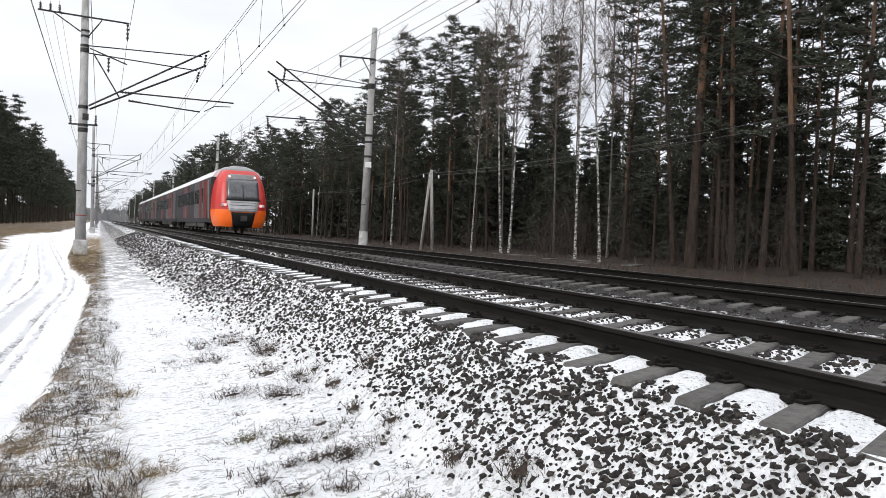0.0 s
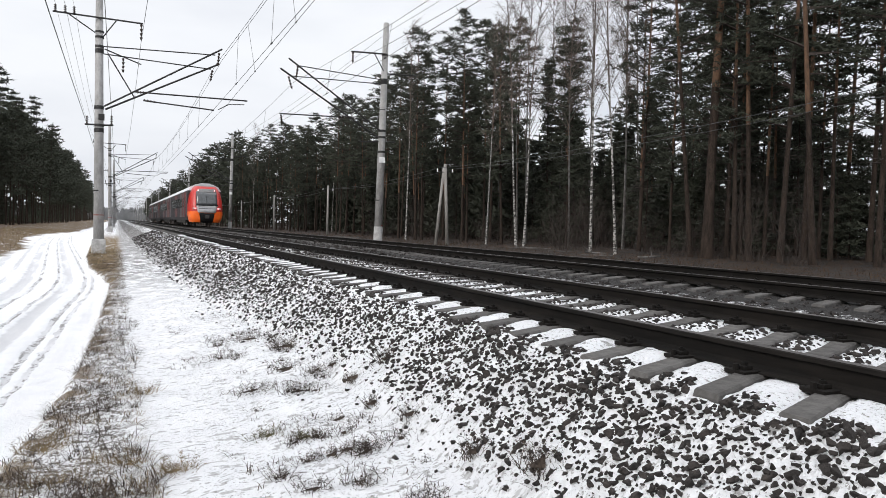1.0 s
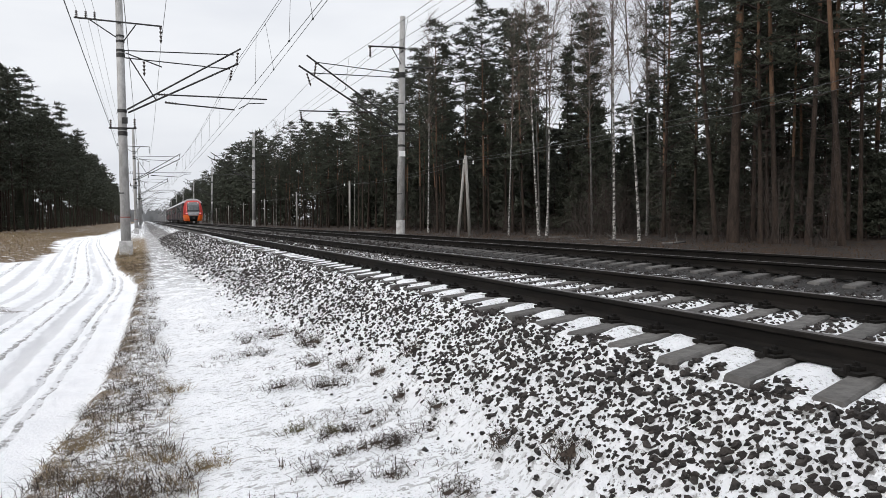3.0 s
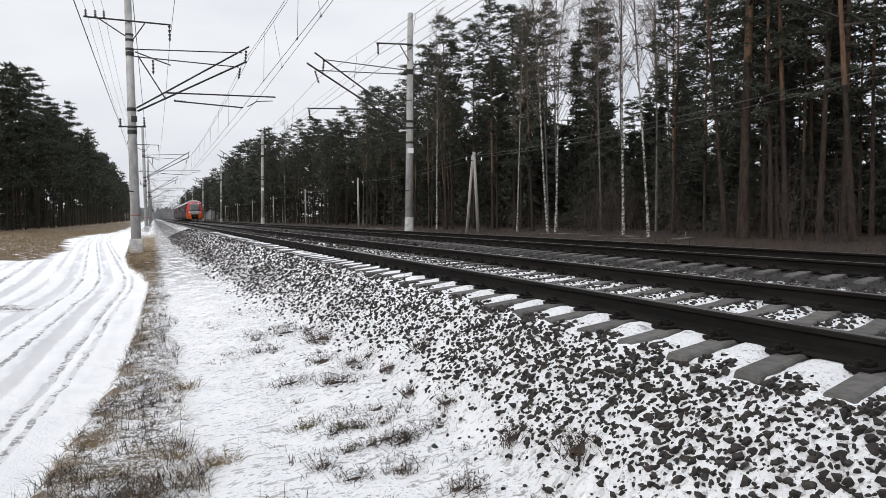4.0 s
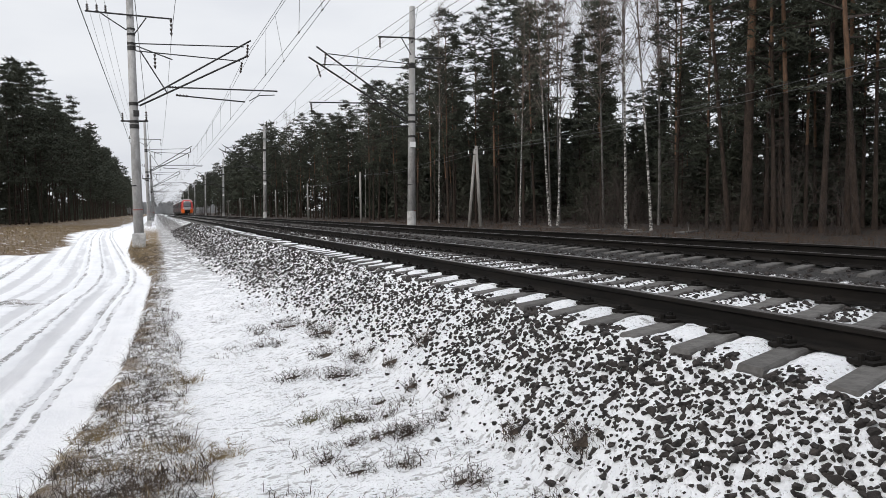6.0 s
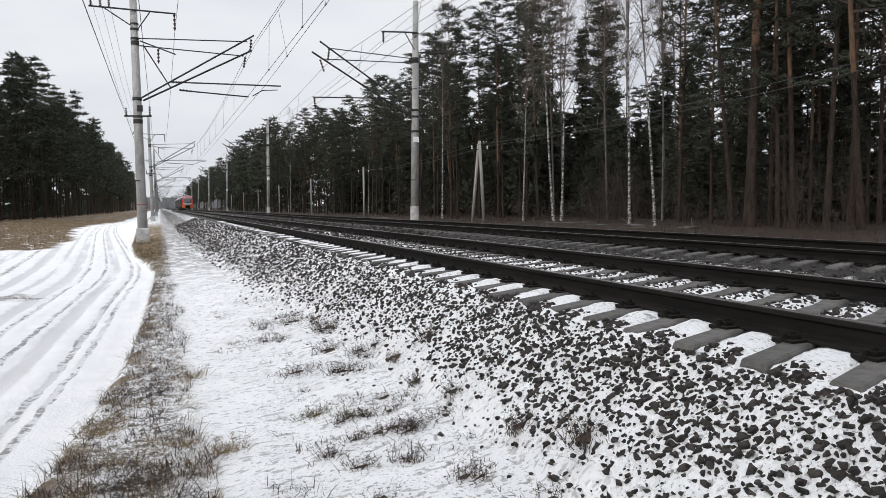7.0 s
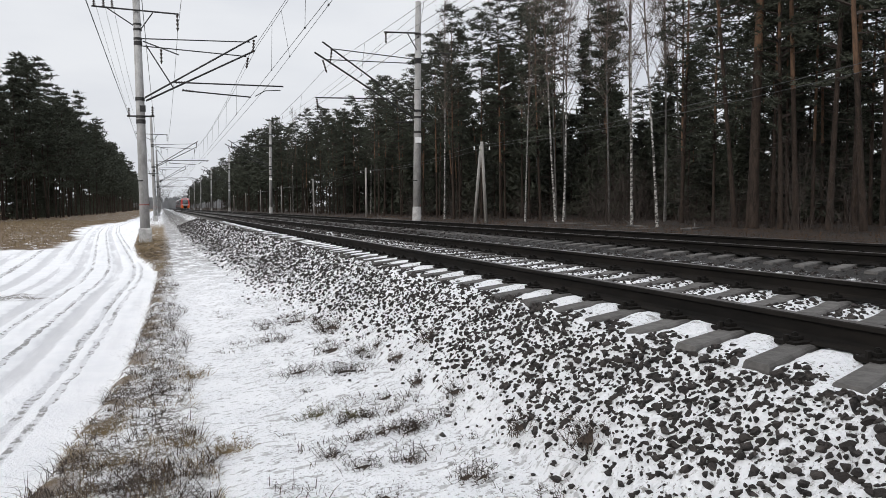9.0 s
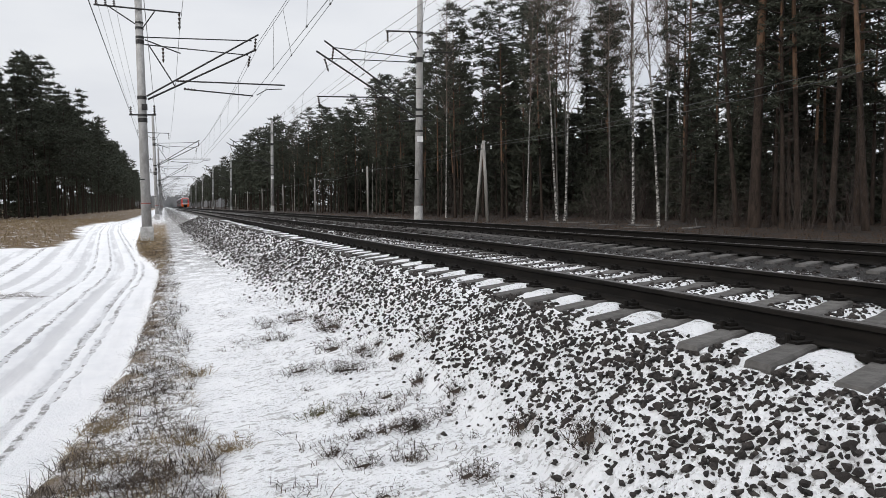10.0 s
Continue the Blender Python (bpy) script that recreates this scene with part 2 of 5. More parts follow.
M_GROUND = ground_material()
M_STONE = mat("crushed_stone", (0.008, 0.007, 0.0066), (0.05, 0.042, 0.038), 22, 0.85, 0.6, random_tint=0.3, gloss=0.3)
M_RAIL = mat("rail_steel", (0.006, 0.0055, 0.005), (0.013, 0.011, 0.0095), 6, 0.85, 0.3, gloss=0.12, stretch=(1, 0.2, 1))
M_RUN = mat("rail_running_face", (0.06, 0.056, 0.052), (0.11, 0.1, 0.095), 6, 0.45, 0.05, metal=0.5, stretch=(1, 0.05, 1))
M_SLEEPER = mat("sleeper_concrete", (0.058, 0.055, 0.052), (0.105, 0.1, 0.095), 7, 0.9, 0.4, random_tint=0.15, gloss=0.2)
M_CONCRETE = mat("pole_concrete", (0.23, 0.226, 0.22), (0.35, 0.345, 0.34), 3, 0.9, 0.3, stretch=(1, 1, 0.5))
M_BASE = mat("foundation_concrete", (0.28, 0.278, 0.27), (0.46, 0.455, 0.45), 4, 0.9, 0.4)
M_IRON = mat("dark_iron", (0.015, 0.015, 0.016), (0.04, 0.038, 0.036), 10, 0.6, 0.2, metal=0.4)
M_WIRE = mat("wire", (0.04, 0.04, 0.042), (0.07, 0.07, 0.07), 10, 0.5, 0.0, metal=0.5)
M_PORCELAIN = mat("insulator", (0.02, 0.015, 0.013), (0.05, 0.035, 0.03), 20, 0.25, 0.0)
M_RED_BAND = mat("red_paint", (0.2, 0.04, 0.03), (0.28, 0.06, 0.045), 20, 0.7, 0.1)
M_BLACK = mat("black_paint", (0.008, 0.008, 0.008), (0.018, 0.018, 0.018), 20, 0.7, 0.1, gloss=0.12)
M_SIGN = mat("white_plate", (0.7, 0.7, 0.7), (0.8, 0.8, 0.8), 20, 0.5, 0.0)
M_POLEWOOD = mat("grey_timber", (0.2, 0.19, 0.175), (0.33, 0.315, 0.295), 5, 0.9, 0.4, stretch=(3, 3, 0.3))
M_PINE_LOW = mat("pine_bark_low", (0.02, 0.0155, 0.013), (0.048, 0.035, 0.028), 5, 0.95, 0.8, stretch=(2, 2, 0.5), gloss=0.15)
M_PINE_UP = mat("pine_bark_upper", (0.065, 0.04, 0.026), (0.13, 0.075, 0.045), 5, 0.9, 0.5, stretch=(2, 2, 0.5), gloss=0.35)
M_BIRCH = mat("birch_bark", (0.36, 0.35, 0.33), (0.04, 0.036, 0.032), 4.5, 0.8, 0.3, stretch=(1.2, 1.2, 2.6), fine=2.5, mix=(0.46, 0.53))
M_BIRCH_GREY = mat("birch_bark_grey", (0.13, 0.125, 0.12), (0.06, 0.055, 0.05), 3, 0.9, 0.3, stretch=(1.2, 1.2, 2.0), mix=(0.4, 0.6))
M_TWIG = mat("bare_twigs", (0.075, 0.058, 0.048), (0.14, 0.11, 0.095), 4, 0.9, 0.0)
M_NEEDLE = mat("pine_needles", (0.04, 0.044, 0.034), (0.066, 0.072, 0.055), 1.2, 0.9, 0.0, random_tint=0.2, gloss=0.1)
M_SPRUCE = mat("spruce_needles", (0.036, 0.0385, 0.032), (0.056, 0.06, 0.049), 1.2, 0.9, 0.0, random_tint=0.2, gloss=0.1)
M_STRAW = mat("dry_grass", (0.1, 0.075, 0.045), (0.25, 0.19, 0.11), 3, 0.9, 0.0, gloss=0.15)
M_TWIG_DARK = mat("bush_twigs", (0.022, 0.017, 0.0145), (0.05, 0.038, 0.032), 4, 0.9, 0.0, gloss=0.4)
M_EDGE = mat("brown_grass", (0.03, 0.0185, 0.011), (0.085, 0.051, 0.029), 3, 0.9, 0.0, gloss=0.15)
M_WEED = mat("dead_weed", (0.028, 0.022, 0.019), (0.078, 0.06, 0.048), 9, 0.9, 0.0, random_tint=0.2, gloss=0.15)
M_MOSS = mat("green_weed", (0.045, 0.042, 0.022), (0.12, 0.105, 0.055), 9, 0.9, 0.0, gloss=0.15)
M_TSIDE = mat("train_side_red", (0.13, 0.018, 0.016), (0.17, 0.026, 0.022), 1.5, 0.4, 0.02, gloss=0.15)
M_TSIDEGREY = mat("train_side_grey", (0.075, 0.075, 0.078), (0.11, 0.11, 0.115), 1.5, 0.4, 0.02, gloss=0.15)
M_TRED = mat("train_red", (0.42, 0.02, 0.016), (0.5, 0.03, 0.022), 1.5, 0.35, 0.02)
M_TORANGE = mat("train_orange", (0.85, 0.13, 0.015), (0.9, 0.17, 0.02), 1.5, 0.35, 0.02)
M_TGREY = mat("train_grey", (0.12, 0.118, 0.118), (0.17, 0.168, 0.168), 1.5, 0.4, 0.03)
M_TDARK = mat("train_dark_grey", (0.03, 0.03, 0.033), (0.05, 0.05, 0.054), 1.5, 0.5, 0.03, gloss=0.15)
M_TROOF = mat("train_roof_snowy", (0.5, 0.5, 0.52), (0.68, 0.69, 0.72), 1.0, 0.7, 0.1)
M_TGLASS = mat("train_glass", (0.05, 0.054, 0.057), (0.085, 0.09, 0.094), 1.5, 0.08, 0.0)
M_TPANE = mat("train_side_glass", (0.02, 0.023, 0.025), (0.035, 0.038, 0.04), 1.5, 0.15, 0.0, gloss=0.3)
M_TSILVER = mat("train_silver", (0.36, 0.36, 0.37), (0.46, 0.46, 0.47), 1.5, 0.35, 0.02, metal=0.3)
M_TBOGIE = mat("train_underframe", (0.02, 0.019, 0.018), (0.05, 0.045, 0.042), 4, 0.8, 0.2)
M_LAMP_TOP = glow("lamp_top", (1.0, 0.42, 0.42), 1.6)
M_LAMP_RED = glow("lamp_red", (1.0, 0.25, 0.25), 1.6)


# ---- mesh helpers ----
def link_mesh(name, bm, material, parent=None, label="", smooth=False):
    me = bpy.data.meshes.new(name)
    bm.to_mesh(me)
    bm.free()
    return link_data(name, me, material, parent, label, smooth)


def link_data(name, me, material, parent=None, label="", smooth=False):
    for mm in material if isinstance(material, (list, tuple)) else [material]:
        if me.materials.find(mm.name) < 0:
            me.materials.append(mm)
    if smooth:
        me.polygons.foreach_set("use_smooth", [True] * len(me.polygons))
    ob = new(name, me)
    if parent:
        ob.parent = parent
    return tagged(ob, label)


def part(name, bm, material, parent, label="", smooth=False):
    return link_mesh(name, bm, material, parent, label, smooth)


def soup(name, verts, faces, material, parent=None, label="", smooth=False):
    me = bpy.data.meshes.new(name)
    me.from_pydata(verts, [], faces)
    return link_data(name, me, material, parent, label, smooth)


def rod(bm, p, q, r, sides=6, r2=None):
    """A round bar from p to q."""
    p, q = Vector(p), Vector(q)
    d = q - p
    m = Matrix.Translation((p + q) / 2) @ d.to_track_quat("Z", "Y").to_matrix().to_4x4()
    bmesh.ops.create_cone(bm, cap_ends=True, segments=sides, radius1=r, radius2=r if r2 is None else r2, depth=d.length, matrix=m)


def box(bm, x0, x1, y0, y1, z0, z1, bevel=0.0):
    m = Matrix.Translation(((x0 + x1) / 2, (y0 + y1) / 2, (z0 + z1) / 2)) @ Matrix.Diagonal((x1 - x0, y1 - y0, z1 - z0, 1))
    g = bmesh.ops.create_cube(bm, size=1, matrix=m)
    if bevel:
        es = list({e for v in g["verts"] for e in v.link_edges})
        bmesh.ops.bevel(bm, geom=es, offset=bevel, segments=2, affect="EDGES", profile=0.7)


def empty(name, label, category, group="", kind="", m=None):
    ob = new(name)
    ob.empty_display_size = 0.2
    if m is not None:
        ob.matrix_basis = m
    return tagged(ob, label, category, group, kind)


def strips(verts, faces, p, q, w, bend=0.0, up=Vector((0, 0, 1))):
    """A thin three-sided twig or blade from p to q, appended to the lists."""
    p, q = Vector(p), Vector(q)
    d = (q - p).normalized()
    a = d.cross(Vector((0.3, 0.7, 0.2))).normalized() * w
    b2 = d.cross(a).normalized() * w
    i = len(verts)
    verts.extend([p + a, p - a * 0.5 + b2 * 0.87, p - a * 0.5 - b2 * 0.87, q])
    faces.extend([(i, i + 1, i + 3), (i + 1, i + 2, i + 3), (i + 2, i, i + 3)])


# ---- ground ----
PROFILE = [(-400, -0.9), (-40, -0.9), (-12, -1.0), (-6.3, -1.12), (-5.6, -1.22), (-1.3, -1.22), (-0.85, -1.14), (-0.4, -1.06), (0.2, -1.02), (1.0, -0.95),
           (1.8, -0.82), (2.48, -0.225), (2.54, -0.175), (2.62, -0.16), (2.8, -0.165), (2.9, -0.167), (3.15, -0.164), (3.35, -0.17), (4.55, -0.17), (4.72, -0.172), (5.3, -0.2), (6.1, -0.235), (6.7, -0.205), (6.9, -0.178), (7.4, -0.178), (7.7, -0.165), (8.9, -0.165), (9.6, -0.19), (10.6, -0.42), (13, -0.36), (18, -0.52), (26, -0.62), (60, -0.6), (400, -0.5)]
PX, PZ = [p[0] for p in PROFILE], [p[1] for p in PROFILE]


PITCH, FIRST, TOP, SKEW = 0.472, 2.22, -0.138, 0.4
AXES = (3.96, 8.3)


def off_sleeper(x, y):
    """0 halfway between two sleepers, 0.5 on the middle of one."""
    axis = AXES[0] if x < 6.1 else AXES[1]
    return abs(((y - SKEW * (x - axis) - FIRST) / PITCH) % 1 - 0.5)


def smooth(v, lo, hi):
    t = min(1.0, max(0.0, (v - lo) / (hi - lo)))
    return t * t * (3 - 2 * t)


def height(x, y):
    z = float(np.interp(x, PX, PZ))
    f = noise.noise((x * 0.7, y * 0.5, 3.0)) * 0.03 + noise.noise((x * 2.6, y * 2.6, 1.0)) * 0.02 + noise.noise((x * 7.0, y * 7.0, 5.0)) * 0.016
    if -5.6 < x < 0.2:
        e = x - road_edge(y) + 0.06 * noise.noise((2.0, y * 2.5, 6.0))
        bank = smooth(e, -0.14, 0.1)
        z = -1.22 + (0.17 + 0.03 * smooth(x, -0.6, 0.2)) * bank
        if e < -0.05:
            s = x - rut_line(y)
            f = f * 0.5 - 0.045 * (0.7 * math.exp(-(s / 0.07) ** 2) + math.exp(-((s + 0.46) / 0.16) ** 2) + 0.7 * math.exp(-((s + 1.2) / 0.08) ** 2) + 0.9 * math.exp(-((s + 1.55) / 0.18) ** 2) + 0.7 * math.exp(-((s + 2.75) / 0.2) ** 2))
            f += noise.noise((s * 5.0, y * 0.8, 7.0)) * 0.018 + noise.noise((x * 9.0, y * 4.0, 8.0)) * 0.01
        else:
            f += bank * noise.noise((x * 5.0, y * 5.0, 21.0)) * 0.03
    foot = min(1.8, stones_from(y) - 0.1)
    if 0.2 <= x < 2.48 and foot < 1.8:
        # farther on the slope is longer and gentler
        toe = -0.83 - 0.12 * smooth(1.8 - foot, 0.0, 0.6)
        z = -1.02 + (toe + 1.02) * (x - 0.2) / (foot - 0.2) if x < foot else toe + (-0.225 - toe) * (x - foot) / (2.48 - foot)
    if 1.7 < x <= 2.6:
        f += noise.noise((x * 8.5, y * 8.5, 12.0)) * 0.018
    if 2.6 < x < 9.8:
        f = noise.noise((x * 6, y * 6, 2.0)) * 0.012
        if x < 3.1 and y < 40:
            # snow heaped between the sleeper ends, up to the rail
            f += 0.042 * smooth(x, 2.56, 2.95) * smooth(0.34 - off_sleeper(x, y), 0.0, 0.2) - 0.006
        elif 3.22 < x < 4.7 and y < 30:
            f += 0.03 * smooth(0.34 - off_sleeper(x, y), 0.0, 0.2) - 0.012
    if x > 13 or x < -7:
        f += noise.noise((x * 0.25, y * 0.25, 9.0)) * 0.12
    return z + f


def steps(*runs):
    out = []
    for a, b2, d in runs:
        n = max(1, round((b2 - a) / d))
        out += [a + (b2 - a) * i / n for i in range(n)]
    return out + [runs[-1][1]]


def build_ground():
    xs = steps((-700, -60, 80), (-60, -8, 2.0), (-8, -3, 0.12), (-3, 2.8, 0.055), (2.8, 4.8, 0.06), (4.8, 7.6, 0.1), (7.6, 11, 0.2), (11, 30, 0.7), (30, 70, 4), (70, 700, 90))
    ys = steps((-700, -40, 60), (-40, -8, 2.0), (-8, 2, 0.25), (2, 9, 0.055), (9, 16, 0.12), (16, 40, 0.35), (40, 120, 1.6), (120, 400, 14), (400, 3000, 200))
    verts = [(x, y, height(x, y)) for y in ys for x in xs]
    w = len(xs)
    faces = [(j * w + i, j * w + i + 1, (j + 1) * w + i + 1, (j + 1) * w + i) for j in range(len(ys) - 1) for i in range(w - 1)]
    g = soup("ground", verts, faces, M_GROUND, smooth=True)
    for name, line in (("edge", road_edge), ("rut", rut_line), ("meadow", meadow_edge), ("toe", stones_from)):
        at = {y: line(y) for y in ys}
        g.data.attributes.new(name, "FLOAT", "POINT").data.foreach_set("value", [v[0] - at[v[1]] for v in verts])
    return tagged(g, "snow-covered ground with a rutted track, dry verge and brown forest floor", "ground", kind="structure")


ground = build_ground()

# ---- railway tracks ----
RAIL_END = 900.0
rail_profile = [(-0.075, -0.18), (0.075, -0.18), (0.075, -0.17), (0.02, -0.15), (0.0095, -0.13), (0.0095, -0.06), (0.014, -0.05), (0.036, -0.037),
                (0.037, -0.008), (0.03, -0.001), (-0.03, -0.001), (-0.037, -0.008), (-0.036, -0.037), (-0.014, -0.05), (-0.0095, -0.06), (-0.0095, -0.13), (-0.02, -0.15), (-0.075, -0.17)]


RAIL_HEIGHT = 0.14


def rail(track, x):
    ys = [-20.0, 0, 20, 60, 150, 400, RAIL_END]
    n = len(rail_profile)
    verts = [(x + px, y, pz * RAIL_HEIGHT / 0.18) for y in ys for px, pz in rail_profile]
    faces = [(j * n + i, j * n + (i + 1) % n, (j + 1) * n + (i + 1) % n, (j + 1) * n + i) for j in range(len(ys) - 1) for i in range(n)]
    ob = soup("rail", verts, faces, [M_RAIL, M_RUN], track, "dark rusty steel rail with a worn running face")
    for i, f in enumerate(ob.data.polygons):
        if i % n == 9:
            f.material_index = 1
    return ob


def sleeper_mesh():
    """A prestressed concrete sleeper along x, ends sloping down, waist lower than the rail seats."""
    prof = [(-1.4, -0.04, 0.08), (-1.385, -0.014, 0.08), (-1.2, -0.008, 0.078), (-0.94, 0.0, 0.076), (-0.58, -0.004, 0.084), (-0.4, -0.018, 0.08), (0, -0.02, 0.078)]
    prof += [(-a, z, w2) for a, z, w2 in reversed(prof[:-1])]
    verts, faces = [], []
    for px, z, w2 in prof:
        verts += [(px, px * SKEW + q, h) for q, h in ((-w2 - 0.015, -0.2), (-w2, z - 0.012), (-w2 + 0.012, z), (w2 - 0.012, z), (w2, z - 0.012), (w2 + 0.015, -0.2))]
    for j in range(len(prof) - 1):
        for i in range(5):
            faces.append((j * 6 + i, (j + 1) * 6 + i, (j + 1) * 6 + i + 1, j * 6 + i + 1))
    k = (len(prof) - 1) * 6
    faces += [(0, 1, 2, 3, 4, 5), (k + 5, k + 4, k + 3, k + 2, k + 1, k)]
    me = bpy.data.meshes.new("sleeper")
    me.from_pydata(verts, [], faces)
    me.materials.append(M_SLEEPER)
    return me


def clip_mesh():
    """A plate with a clamp and bolts on either side of one rail."""
    bm = bmesh.new()
    box(bm, -0.17, 0.17, -0.07, 0.07, -0.012, 0.012)
    for s in (-1, 1):
        box(bm, s * 0.1 - 0.03, s * 0.1 + 0.03, -0.03, 0.03, 0.01, 0.034, 0.008)
        rod(bm, (s * 0.1, 0, 0.02), (s * 0.1, 0, 0.055), 0.01, 6)
        rod(bm, (s * 0.1, 0, 0.034), (s * 0.1, 0, 0.05), 0.018, 6)
        rod(bm, (s * 0.16, 0, 0.0), (s * 0.16, 0, 0.045), 0.016, 6)
    me = bpy.data.meshes.new("rail_fastener")
    bm.to_mesh(me)
    bm.free()
    me.materials.append(M_RAIL)
    return me


SLEEPER, CLIP = sleeper_mesh(), clip_mesh()


def joined(name, me, places, material, parent):
    """Many copies of one small mesh in one part."""
    v = np.array([tuple(a.co) for a in me.vertices])
    verts, faces = [], []
    for p in places:
        k = len(verts)
        verts.extend((v + np.array(p)).tolist())
        faces.extend([tuple(k + i for i in f.vertices) for f in me.polygons])
    return tagged(soup(name, verts, faces, material, parent), kind="stuff")


def build_track(axis, label):
    t = empty("railway_track", label, "railway track", "parallel tracks", "structure")
    for s in (-1, 1):
        rail(t, axis + s * 0.797)
    rng = random.Random(int(axis * 10))
    far, far_clip = [], []
    for k in range(-12, 420):
        y = FIRST + k * PITCH
        z = TOP + rng.uniform(-0.006, 0.004)
        if 0 <= k < 110:
            o = new("sleeper", SLEEPER)
            o.parent = t
            o.matrix_basis = pose(axis + rng.uniform(-0.02, 0.02), y, z, 0, 0, rng.uniform(-0.6, 0.6))
        else:
            far.append((axis, y, z))
        for s in (-1, 1):
            if 0 <= k < 32:
                o = new("rail_fastener", CLIP)
                o.parent = t
                o.matrix_basis = pose(axis + s * 0.797, y + s * 0.797 * SKEW, TOP)
            elif 0 <= k < 75:
                far_clip.append((axis + s * 0.797, y + s * 0.797 * SKEW, TOP))
    joined("far_sleepers", SLEEPER, far, M_SLEEPER, t)
    joined("far_fasteners", CLIP, far_clip, M_RAIL, t)
    return t


build_track(AXES[0], "straight railway track on concrete sleepers with snow between them")
build_track(AXES[1], "straight railway track on concrete sleepers beside the first")


# ---- ballast stones ----
def stone_shape(rng):
    bm = bmesh.new()
    sx, sy, sz = rng.uniform(0.9, 1.35), rng.uniform(0.75, 1.05), rng.uniform(0.6, 0.85)
    for _ in range(11):
        d = Vector((rng.gauss(0, 1), rng.gauss(0, 1), rng.gauss(0, 1))).normalized()
        bm.verts.new((d.x * sx, d.y * sy, d.z * sz))
    hull = bmesh.ops.convex_hull(bm, input=bm.verts)
    bmesh.ops.delete(bm, geom=[e for e in hull["geom_interior"] if isinstance(e, bmesh.types.BMVert)], context="VERTS")
    bmesh.ops.triangulate(bm, faces=bm.faces)
    bm.verts.index_update()
    v = np.array([tuple(a.co) for a in bm.verts])
    f = np.array([[a.index for a in q.verts] for q in bm.faces])
    bm.free()
    return v, f


def build_ballast():
    rng = random.Random(5)
    shapes = [stone_shape(rng) for _ in range(14)]
    holder = empty("ballast", "dark crushed stone ballast dusted with snow under the tracks", "ballast", kind="structure")
    meshes = []
    for i, (v, f) in enumerate(shapes):
        me = bpy.data.meshes.new("stone")
        me.from_pydata(v.tolist(), [], f.tolist())
        me.materials.append(M_STONE)
        meshes.append(me)
    verts, faces, near, k = [], [], [], 0
    zones = [  # x0, x1, y0, y1, stones per square metre, radius
        (1.6, 2.84, 1.6, 5.5, 1350, 0.0192), (1.75, 2.72, -8, 1.6, 260, 0.03), (3.3, 4.65, -6, 1.0, 70, 0.034), (4.85, 7.4, -6, 1.0, 60, 0.036), (1.4, 2.8, 5.5, 9, 900, 0.019), (1.2, 2.66, 9, 16, 400, 0.0225), (1.2, 2.64, 16, 30, 130, 0.029), (1.0, 2.64, 30, 60, 60, 0.036),
        (3.3, 4.65, 1.0, 18, 330, 0.0175), (4.85, 6.75, 1.0, 22, 300, 0.023), (6.75, 7.4, 1.0, 22, 90, 0.02), (7.6, 9.0, 3.0, 22, 110, 0.034), (9.1, 10.4, 4, 24, 90, 0.035),
        (3.3, 7.4, 18, 60, 34, 0.055), (9.1, 10.4, 24, 60, 25, 0.05)]
    for x0, x1, y0, y1, dens, r0 in zones:
        cell = 1 / math.sqrt(dens)
        nx = int((x1 - x0) / cell)
        for q in range(nx * int((y1 - y0) / cell)):
            x, y = x0 + (q % nx + 0.5 + rng.uniform(-0.55, 0.55)) * cell, y0 + (q // nx + 0.5 + rng.uniform(-0.55, 0.55)) * cell
            if 2.6 < x < 10 and x0 > 3 and off_sleeper(x, y) > 0.27:
                continue
            if x0 < 2:
                # few stones show at the foot of the slope, most near the top
                up = x - stones_from(y) - 0.12 * noise.noise((x * 2.2, y * 2.2, 4))
                if rng.random() > (0.02 if up < -0.14 else 0.2 if up < 0.0 else 0.5 if up < 0.12 else 0.72 if up < 0.3 else 0.95):
                    continue
                if x > 2.54 and (off_sleeper(x, y) > 0.24 or rng.random() < 5.5 * (x - 2.58)):
                    continue
            r = r0 * rng.choice((0.5, 0.6, 0.7, 0.8, 0.9, 1.0, 1.2, 1.35, 1.65))
            z = height(x, y) + r * rng.uniform(-0.3, 0.35)
            m = pose(x, y, z, rng.uniform(-35, 35), rng.uniform(-35, 35), rng.uniform(0, 360)) @ Matrix.Scale(r, 4)
            s = rng.randrange(14)
            if 1.6 < y < 4.6 and 1.5 < x < 2.75 and y < 2.2 + x * 0.75 and len(near) < 300:
                near.append((s, m))
                continue
            v, f = shapes[s]
            mm = np.array(m)
            verts.append(v @ mm[:3, :3].T + mm[:3, 3])
            faces.append(f + k)
            k += len(v)
    soup_ob = soup("loose_stones", np.concatenate(verts).tolist(), np.concatenate(faces).tolist(), M_STONE, holder)
    tagged(soup_ob, kind="stuff")
    for s, m in near:
        o = new("stone", meshes[s])
        o.parent = holder
        o.matrix_basis = m


# ---- overhead line ----
SPAN = 60.0
SUPPORTS = [38 + SPAN * i for i in range(-1, 11)]


def insulator(bm, p, q, n=4, r=0.07):
    p, q = Vector(p), Vector(q)
    rod(bm, p, q, 0.022)
    for i in range(n):
        a, c = p.lerp(q, (i + 0.15) / n), p.lerp(q, (i + 0.75) / n)
        rod(bm, a, c, r, 10, r * 0.5)


def concrete_pole(parent, x0, x1, z0, z1, y=0.0):
    bm = bmesh.new()
    rod(bm, (x0, y, z0), (x1, y, z1), 0.235, 16, 0.15)
    part("shaft", bm, M_CONCRETE, parent, "tapered grey concrete shaft", True)


